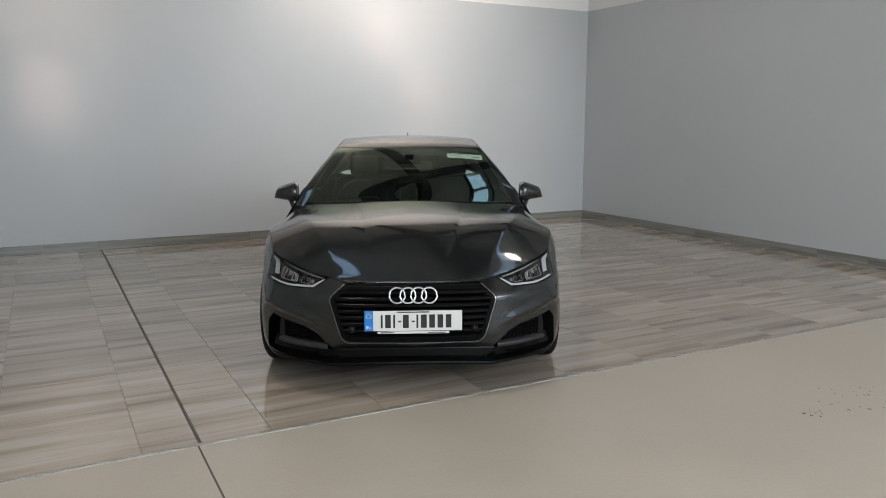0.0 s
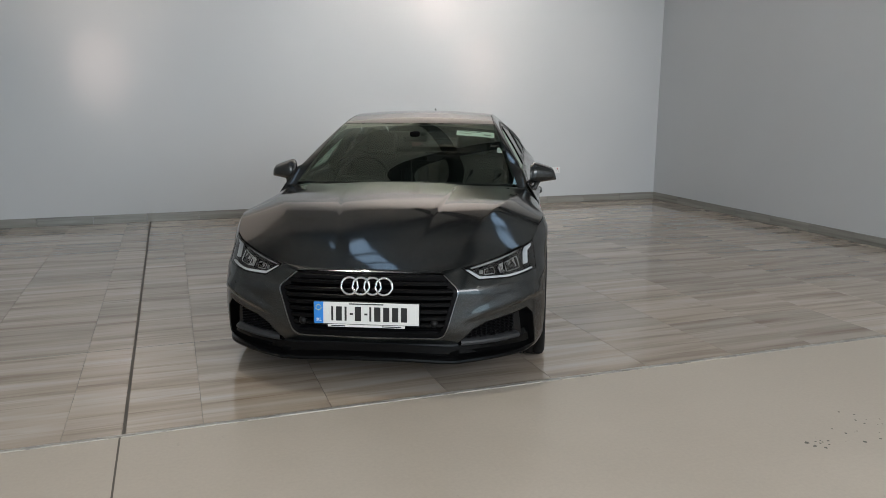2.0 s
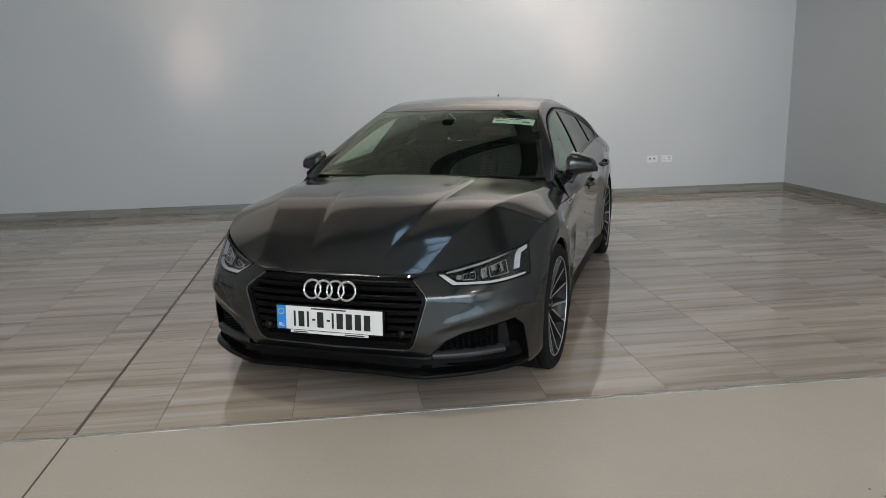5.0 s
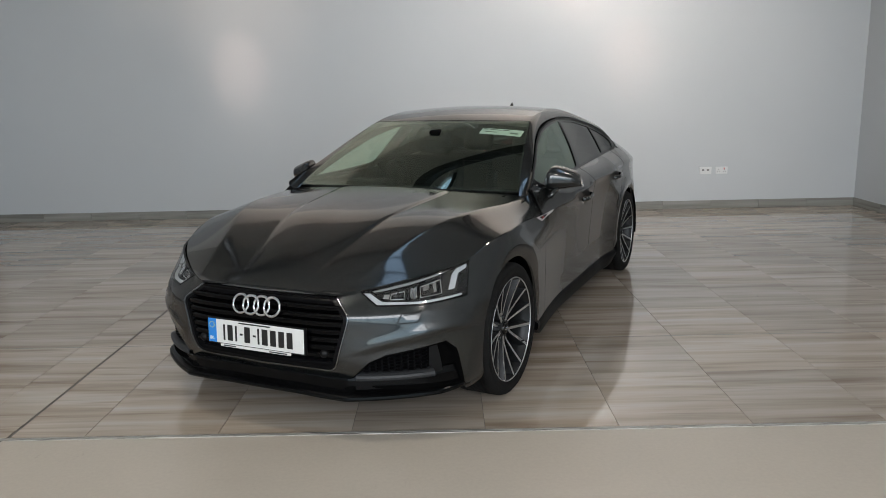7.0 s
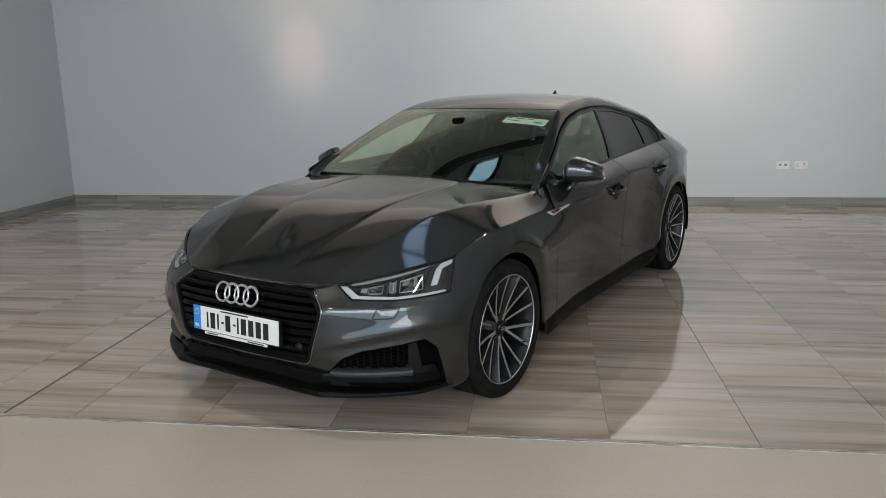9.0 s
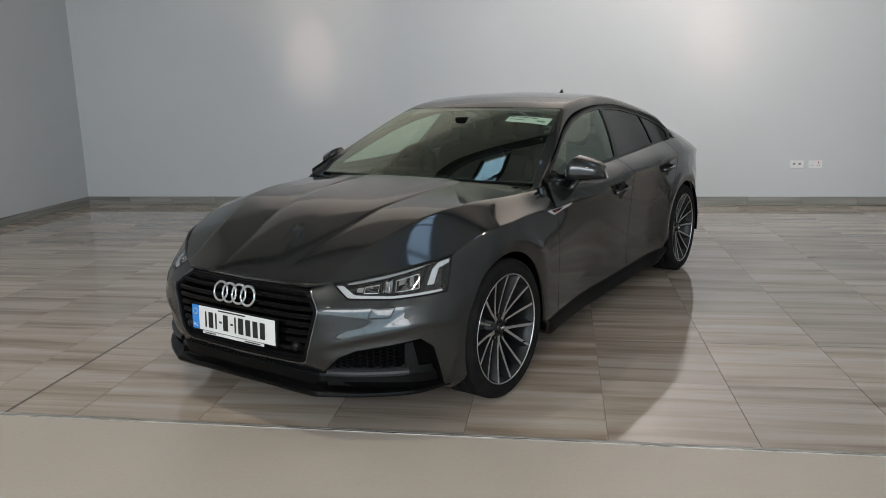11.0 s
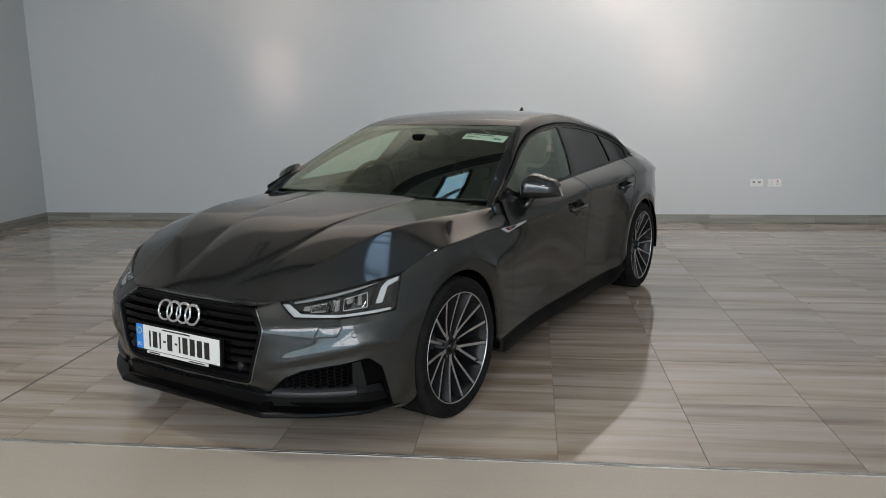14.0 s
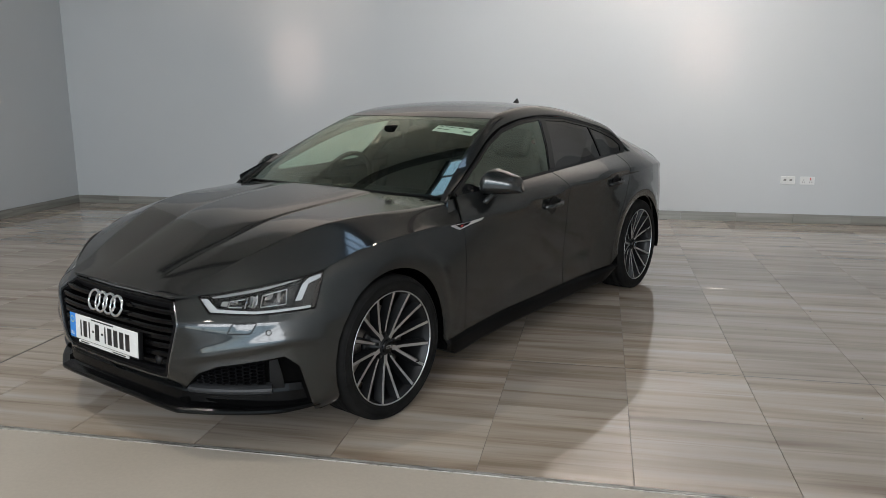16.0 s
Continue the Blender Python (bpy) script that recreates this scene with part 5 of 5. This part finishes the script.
        part("wheel_bolt", lathe([(0.0001, 0.050), (0.0075, 0.050), (0.0085, 0.047), (0.0085, 0.03)], 12), dark_chrome_mat, hub).location = (0.004, 0.053 * math.cos(a), 0.053 * math.sin(a))
    part("brake_disc", lathe([(0.08, 0.006), (0.168, 0.006), (0.170, 0.003), (0.170, -0.016), (0.08, -0.016)], 56, close=True), disc_mat, w, "rust-tinged steel brake disc", smooth=False)
    cal = bmesh.new()
    for i in range(8):
        a0 = radians(155 + 7 * i)
        b = box(-0.03, 0.030, -0.012, 0.012, 0.118, 0.182, 0.004)
        b.transform(Matrix.Rotation(a0, 4, "X"))
        cal = merge(cal, b)
    part("brake_caliper", cal, rim_dark_mat, w)
    v = lathe([(0.0001, 0.035), (0.004, 0.034), (0.005, 0.0)], 10, "Z")
    part("valve", v, satin_black_mat, rim).matrix_local = Matrix.Translation((0.075, 0.212 * math.cos(-0.55), 0.212 * math.sin(-0.55))) @ Matrix.Rotation(radians(70), 4, "Y")
    return w


first = wheel("wheel")
first.parent = car
places = [(0.786, 0.0, -2.3), (-0.772, 0.0, 177.7), (0.773, 2.800, 0), (-0.773, 2.800, 180)]
roll = [-4, 40, 52, 8]
for i, (x, y, rz) in enumerate(places):
    m = pose(x, y, 0.326, 0, 0, rz) @ Matrix.Rotation(radians(roll[i]), 4, "X")
    if i == 0:
        first.matrix_basis = m
        tagged(first, "wheel with an anthracite multi-spoke rim and low tyre")
    else:
        copy_thing(first, m)

# wheel houses and floor pan
for y in (0.0, 2.800):
    for s in (1, -1):
        vs, fs = [], []
        for i in range(25):
            a = radians(-12 + 204 * i / 24)
            tuck = 0.034 if y < 1 and math.cos(a) < -0.6 else 0.0
            for x, r in ((0.888 - tuck, 1.0), (0.872 - tuck, 1.04), (0.55, 1.04)):
                vs.append((s * x, y + (0.384 if math.cos(a) > 0 or y > 1 else 0.349) * r * math.cos(a), 0.326 + 0.361 * r * math.sin(a)))
        for i in range(24):
            for k in range(2):
                q = (i * 3 + k, i * 3 + k + 1, i * 3 + 4 + k, i * 3 + 3 + k)
                fs.append(q if s > 0 else q[::-1])
        link_mesh("wheel_house", vs, fs, liner_mat, car, "black wheel arch liner")
        part("wheel_house_wall", box(s * 0.55 - 0.01, s * 0.55 + 0.01, y - 0.40, y + 0.40, 0.20, 0.72), liner_mat, car)
part("underbody", merge(box(-0.52, 0.52, -0.62, 3.45, 0.17, 0.24, 0.01), box(-0.74, 0.74, 0.44, 2.40, 0.18, 0.26, 0.01), box(-0.45, 0.45, -0.76, -0.40, 0.19, 0.24, 0.01)), liner_mat, car, "black underbody tray")
part("engine_bay", box(-0.54, 0.54, -0.62, 0.42, 0.24, 0.60, 0.02), liner_mat, car)

# ---- the car: windows ----
FRONT_GLASS = [(0.800, 0.944), (0.742, 0.977), (0.85, 1.022), (1.10, 1.129), (1.32, 1.198), (1.55, 1.236), (1.795, 1.252), (1.71, 1.10), (1.612, 0.966), (1.2, 0.950)]
REAR_GLASS = [(1.690, 0.966), (1.785, 1.10), (1.868, 1.247), (2.10, 1.234), (2.358, 1.187), (2.352, 1.09), (2.338, 0.999), (2.0, 0.981)]
QUARTER_GLASS = [(2.352, 1.001), (2.366, 1.09), (2.372, 1.182), (2.50, 1.145), (2.60, 1.100), (2.645, 1.055), (2.625, 1.018), (2.55, 1.009)]
DLO = [(y, z) for y, z in DLO_TOP] + [(2.695, 1.045), (2.66, 1.006)] + [(y, float(belt(y)) - 0.006) for y in np.linspace(2.6, 0.62, 20)]
for side in (1, -1):
    who = dict(side=side, out=1)
    frame_ob = panel("window_frame", glasshouse, DLO, gloss_black_mat, car, "gloss black window frame", holes=[FRONT_GLASS, REAR_GLASS, QUARTER_GLASS], thick=0.006, gap=0.0, step=0.04, **who)
    for nm, poly, m in (("front_side_window", FRONT_GLASS, side_glass_mat), ("rear_side_window", REAR_GLASS, privacy_mat), ("quarter_window", QUARTER_GLASS, privacy_mat)):
        panel(nm, glasshouse, poly, m, frame_ob, "dark privacy glass" if m is privacy_mat else "lightly tinted glass", thick=0.0005, lift=-0.004, gap=-0.004, step=0.06, **who)
    panel("rear_pillar", glasshouse, [(2.60, 1.135), (2.70, 1.098), (2.80, 1.035), (2.82, 1.000), (2.62, 1.004)], paint_mat, car, lift=-0.010, thick=0.002, step=0.03, **who)
    # B pillar covers and belt strip
    panel("pillar_trim", glasshouse, [(1.622, 0.972), (1.72, 1.10), (1.803, 1.244), (1.858, 1.244), (1.775, 1.10), (1.680, 0.970)], gloss_black_mat, frame_ob, lift=0.003, thick=0.004, step=0.04, **who)
    panel("pillar_trim", glasshouse, [(2.334, 1.000), (2.350, 1.09), (2.357, 1.186), (2.373, 1.183), (2.368, 1.09), (2.356, 1.001)], satin_black_mat, frame_ob, lift=0.002, thick=0.004, step=0.04, **who)
    strip = [(y, float(belt(y)) + 0.008) for y in np.linspace(0.63, 2.64, 22)] + [(y, float(belt(y)) - 0.008) for y in np.linspace(2.64, 0.63, 22)]
    panel("belt_trim", glasshouse, strip, gloss_black_mat, frame_ob, lift=0.004, thick=0.010, gap=0.0, step=0.05, **who)
    # dark drip moulding over the windows
    mould = [(y, z + 0.010) for y, z in DLO_TOP] + [(y, z + 0.001) for y, z in DLO_TOP[::-1]]
    panel("window_moulding", glasshouse, mould, satin_black_mat, frame_ob, lift=0.003, thick=0.006, gap=0.0, step=0.05, **who)

    # door handles in their bowls
    for door, y, z in zip(DOORS[side], (1.475, 2.330), (0.782, 0.828)):
        cut = [F(y + 0.056 * math.cos(a), z + 0.056 * math.sin(a)) for a in np.linspace(0, 2 * math.pi, 24, endpoint=False)]
        panel("handle_bowl", skin, [tuple(c) for c in cut], satin_black_mat, door, "dark handle recess", lift=0.0012, thick=0.002, step=0.03, side=side)
        pts = []
        for t in np.linspace(-1, 1, 13):
            b = skin(*F(y + 0.098 * t, z + 0.006 * t))
            pts.append((side * (b[0] + 0.030 * (1 - abs(t) ** 4) + 0.002), b[1], b[2]))
        part("door_handle", tube(pts, 0.010, 10, flat=1.35), paint_mat, door, "body-coloured pull handle", smooth=True)

    # wing badge
    badge = panel("wing_badge", skin, [F(0.462, 0.803), F(0.60, 0.801), F(0.745, 0.808), F(0.718, 0.796), F(0.62, 0.784), F(0.535, 0.772), F(0.50, 0.785)], badge_mat, car, "chrome wing badge with a dark emblem", lift=0.005, thick=0.006, step=0.03, side=side)
    panel("emblem_field", skin, [F(0.500, 0.799), F(0.632, 0.800), F(0.606, 0.789), F(0.540, 0.780)], gloss_black_mat, badge, lift=0.0065, thick=0.002, step=0.03, side=side)
    panel("emblem_red", skin, [F(0.545, 0.796), F(0.565, 0.796), F(0.557, 0.785), F(0.538, 0.784)], red_mat, badge, lift=0.0075, thick=0.001, step=0.03, side=side)

    # door mirror
    mirror = new("door_mirror")
    mirror.parent = car
    tagged(mirror, "dark grey door mirror on a black foot")
    rows = 13
    caps = {"mirror_cap": ([], [], paint_mat, 0, 9), "mirror_shell": ([], [], paint_mat, 9, 16)}
    ring_n = 16
    cs = []
    for i in range(rows):
        t = i / (rows - 1)
        x = 0.813 + 0.180 * t
        e = 0.80 + 0.20 * math.sin(math.pi / 2 * t / 0.16) if t < 0.16 else (1 - 0.42 * ((t - 0.16) / 0.84) ** 1.25) * (0.22 if i == rows - 1 else 0.84 if i == rows - 2 else 1.0)
        low, high = 0.893 + 0.024 * t, 0.916 + 0.124 * e
        zc, hz = (low + high) / 2, (high - low) / 2
        yb = 0.905 + 0.055 * t
        dy = 0.125 * (0.25 + 0.75 * e)
        sec = []
        for k in range(ring_n + 1):
            a = math.pi * k / ring_n
            sec.append((side * x, yb - dy * math.sin(a) ** 0.8, zc + hz * math.copysign(abs(math.cos(a)) ** 0.75, math.cos(a))))
        cs.append(sec)
    for nm, (_, _, m, k0, k1) in caps.items():
        vs = [v for sec in cs for v in sec[k0:k1 + 1]]
        w = k1 - k0 + 1
        fs = []
        for i in range(rows - 1):
            for k in range(w - 1):
                f = (i * w + k, (i + 1) * w + k, (i + 1) * w + k + 1, i * w + k + 1)
                fs.append(f if side > 0 else f[::-1])
        for e in (0, rows - 1):
            cap = tuple(range(e * w, e * w + w))
            fs.append(cap if (e == 0) == (side < 0) else cap[::-1])
        link_mesh(nm, vs, fs, m, mirror)
    back_v = [(v[0], v[1] - 0.006, v[2]) for sec in cs for v in (sec[0], sec[-1])]
    fs = [(2 * i, 2 * i + 1, 2 * i + 3, 2 * i + 2) for i in range(rows - 1)]
    link_mesh("mirror_glass", back_v, [f if side < 0 else f[::-1] for f in fs], mirror_mat, mirror, smooth=False)
    foot = [(0.842, 0.80, 0.868), (0.850, 0.815, 0.885), (0.860, 0.835, 0.902), (0.872, 0.855, 0.918)]
    part("mirror_foot", tube([(side * x, y, z) for x, y, z in foot], 0.016, 12, flat=1.0), paint_mat, mirror, smooth=True)

# aerial fin
vs, fs = [], []
for i in range(9):
    t = i / 8
    y = 2.42 + 0.13 * t
    z0 = float(top_mid(y)) - 0.004
    h = 0.094 * min(1, (t * 1.25)) ** 0.8 * (1 - max(0, t - 0.86) * 3.2)
    for x, k in ((-0.018 * (1 - 0.2 * t), 0), (-0.006, 0.85), (0, 1), (0.006, 0.85), (0.018 * (1 - 0.2 * t), 0)):
        vs.append((x, y, z0 + h * k))
for i in range(8):
    for k in range(4):
        fs.append((i * 5 + k, i * 5 + k + 1, i * 5 + 6 + k, i * 5 + 5 + k))
fs.append((40, 41, 42, 43, 44))
link_mesh("aerial_fin", vs, fs, satin_black_mat, car, "small dark roof aerial fin")

# windscreen edge print, sticker
outer = ws_edge + ring(roof_y, 0.55, -0.55, 19) + [(-x, y) for x, y in ws_edge][::-1] + ring(hood_rear, -0.72, 0.72, 19)
panel("windscreen_border", top, outer, satin_black_mat, car, "black printed windscreen border", holes=[shrink(np.array(outer), 0.014)], lift=-0.004, thick=0.001, gap=0.0, step=0.04)
stick = panel("windscreen_sticker", top, [(0.292, 1.155), (0.560, 1.172), (0.560, 1.095), (0.292, 1.082)], paper_mat, car, "pale green paper sticker behind the windscreen", lift=-0.005, thick=0.0005, gap=0.0, step=0.04)
for x0, x1, y0, y1, m in ((0.30, 0.33, 1.140, 1.152, ink_mat), (0.345, 0.42, 1.142, 1.150, ink_mat), (0.31, 0.40, 1.112, 1.119, ink_mat), (0.43, 0.47, 1.145, 1.155, ink_mat), (0.47, 0.545, 1.105, 1.142, paper_white_mat), (0.485, 0.535, 1.112, 1.130, socket_hole_mat)):
    panel("print_bar", top, [(x0, y0), (x1, y0), (x1, y1), (x0, y1)], m, stick, lift=-0.0042 if m is not socket_hole_mat else -0.0036, thick=0.0002, gap=0.0, step=0.05)

# ---- the car: cabin ----
part("dashboard", merge(box(-0.70, 0.70, 0.66, 0.98, 0.70, 0.885, 0.03), box(-0.69, 0.69, 0.48, 0.72, 0.80, 0.905, 0.02), box(-0.52, -0.22, 0.78, 0.96, 0.86, 0.93, 0.03)), trim_mat, car, "black dashboard", smooth=False)
wheel_m = Matrix.Translation((-0.37, 1.06, 0.885)) @ Matrix.Rotation(radians(62), 4, "X")
ring_pts = [(0.182 * math.cos(a), 0.182 * math.sin(a), 0) for a in np.linspace(0, 2 * math.pi, 36, endpoint=False)]
steer = part("steering_wheel", tube(ring_pts, 0.015, 10, True), seat_mat, car, "black leather steering wheel", smooth=True)
steer.matrix_local = wheel_m
part("steering_hub", merge(box(-0.07, 0.07, -0.06, 0.05, -0.05, -0.01, 0.02), box(-0.17, 0.17, -0.018, 0.018, -0.035, -0.015, 0.006), box(-0.016, 0.016, -0.17, 0.0, -0.035, -0.015, 0.006)), trim_mat, steer)


def seat(x, y, w, back_h, base_z):
    s = new("car_seat")
    s.parent = car
    tagged(s, "black leather car seat with a headrest")
    part("cushion", box(x - w / 2, x + w / 2, y - 0.25, y + 0.27, base_z, base_z + 0.16, 0.05, seg=3), seat_mat, s, smooth=True)
    lean = Matrix.Translation((x, y + 0.25, base_z + 0.12)) @ Matrix.Rotation(radians(-22), 4, "X")
    part("backrest", merge(box(-w / 2, w / 2, -0.07, 0.07, 0, back_h, 0.05, lean, seg=3), box(-w / 2 - 0.01, -w / 2 + 0.07, -0.10, 0.05, 0.05, back_h - 0.12, 0.03, lean, seg=3), box(w / 2 - 0.07, w / 2 + 0.01, -0.10, 0.05, 0.05, back_h - 0.12, 0.03, lean, seg=3)), seat_mat, s, smooth=True)
    part("headrest", box(-0.125, 0.125, -0.05, 0.05, back_h + 0.02, back_h + 0.20, 0.04, lean, seg=3), seat_mat, s, smooth=True)
    return s


for x in (-0.37, 0.37):
    seat(x, 1.35, 0.50, 0.56, 0.36)
for x in (-0.36, 0.36):
    seat(x, 2.22, 0.56, 0.48, 0.40)
part("cabin_floor", box(-0.74, 0.74, 0.5, 2.6, 0.26, 0.32), trim_mat, car)
part("centre_console", box(-0.12, 0.12, 0.80, 1.75, 0.32, 0.60, 0.03), trim_mat, car)
part("boot_wall", box(-0.54, 0.54, 3.28, 3.32, 0.60, 0.98, 0.01), trim_mat, car)
part("boot_cover", box(-0.60, 0.60, 2.50, 3.35, 0.86, 0.90, 0.01), trim_mat, car)
for s in (1, -1):
    part("door_card", merge(box(s * 0.75 - 0.03, s * 0.75 + 0.03, 0.64, 1.66, 0.32, 0.915, 0.02), box(s * 0.75 - 0.03, s * 0.75 + 0.03, 1.70, 2.52, 0.32, 0.945, 0.02)), trim_mat, car)
    rail_pts = [(s * (float(glasshouse(y, float(dlo_top(y)))[0]) - 0.045), y, float(dlo_top(y)) - 0.012) for y in np.linspace(0.74, 2.50, 20)]
    part("pillar_lining", tube(rail_pts, 0.020, 8), trim_mat, car, smooth=True)
    bp = [(s * (float(glasshouse(y, z)[0]) - 0.045), y, z) for y, z in ((1.645, 0.93), (1.74, 1.10), (1.82, 1.22))]
    part("pillar_lining", tube(bp, 0.036, 10), trim_mat, car, smooth=True)
lin = [(float(rail_in(y)) - 0.0, y) for y in np.linspace(1.29, 2.40, 8)]
panel("headlining", top, lin + [(-x, y) for x, y in lin][::-1], lining_mat, car, "grey cloth headlining", lift=-0.035, thick=0.002, step=0.1, gap=0.0)
part("inside_mirror", box(-0.085, 0.085, 1.07, 1.09, 1.158, 1.200, 0.010), trim_mat, car, "dark inside mirror")
part("mirror_housing", box(-0.035, 0.035, 1.04, 1.12, 1.190, 1.232, 0.012), trim_mat, car)

# ---- the car: tail ----
rear_half = [(PEND, 0.86), F(3.50, 0.80), F(3.40, 0.74), F(3.28, 0.56)] + arch(2.800, 30, -6, 8) + [F(3.3, 0.22), (PEND, 0.20)]
for side in (1, -1):
    panel("rear_bumper", skin, rear_half, paint_mat, car, side=side, step=0.05)
    lamp_poly = [F(3.50, 0.82), F(3.50, 0.87), F(3.58, 0.905), (PEND - 0.25, 0.90), (PEND - 0.25, 0.84)]
    panel("tail_lamp", skin, lamp_poly, lamp_red_mat, car, "red tail lamp", side=side, step=0.05, lift=0.004)
    panel("rear_panel", skin, [(PEND - 0.26, 0.845), (PEND - 0.26, 0.95), (PEND, 0.95), (PEND, 0.865)], paint_mat, car, side=side, step=0.05)

# ---- floor tiles ----
TU, TV, T0 = 0.595, 0.60, 0.06
tile_mesh = {}


def floor_tile(x0, x1, y0, y1):
    size = (round(x1 - x0, 3), round(y1 - y0, 3))
    if size not in tile_mesh:
        ob = part("tile", box(-size[0] / 2, size[0] / 2, -size[1] / 2, size[1] / 2, -0.012, 0.0, 0.0008, seg=1), tile_mat, bed)
        tile_mesh[size] = ob.data
    else:
        ob = new("tile", tile_mesh[size])
        ob.parent = bed
    ob.location = ((x0 + x1) / 2, (y0 + y1) / 2, 0.0)


cols = [T0 + TU * k for k in range(-9, 11)]
edges_u = [U0] + [u for u in cols if U0 + 0.05 < u < U1 - 0.05] + [U1]
edges_v = [TRIM, -0.15, JV] + [JV + TV * k for k in range(1, 9) if JV + TV * k < V1 - 0.05] + [V1]
G, GV = 0.0012, 0.0003
for x0, x1 in zip(edges_u, edges_u[1:]):
    for y0, y1 in zip(edges_v, edges_v[1:]):
        gy0 = 0.0052 if y0 == JV else GV
        gy1 = 0.0052 if y1 == JV else GV
        spans = [(x0, JU - 0.007), (JU + 0.007, x1)] if x0 < JU < x1 else [(x0, x1)]
        for a, b in spans:
            floor_tile(a + G, b - G, y0 + gy0, y1 - gy1)
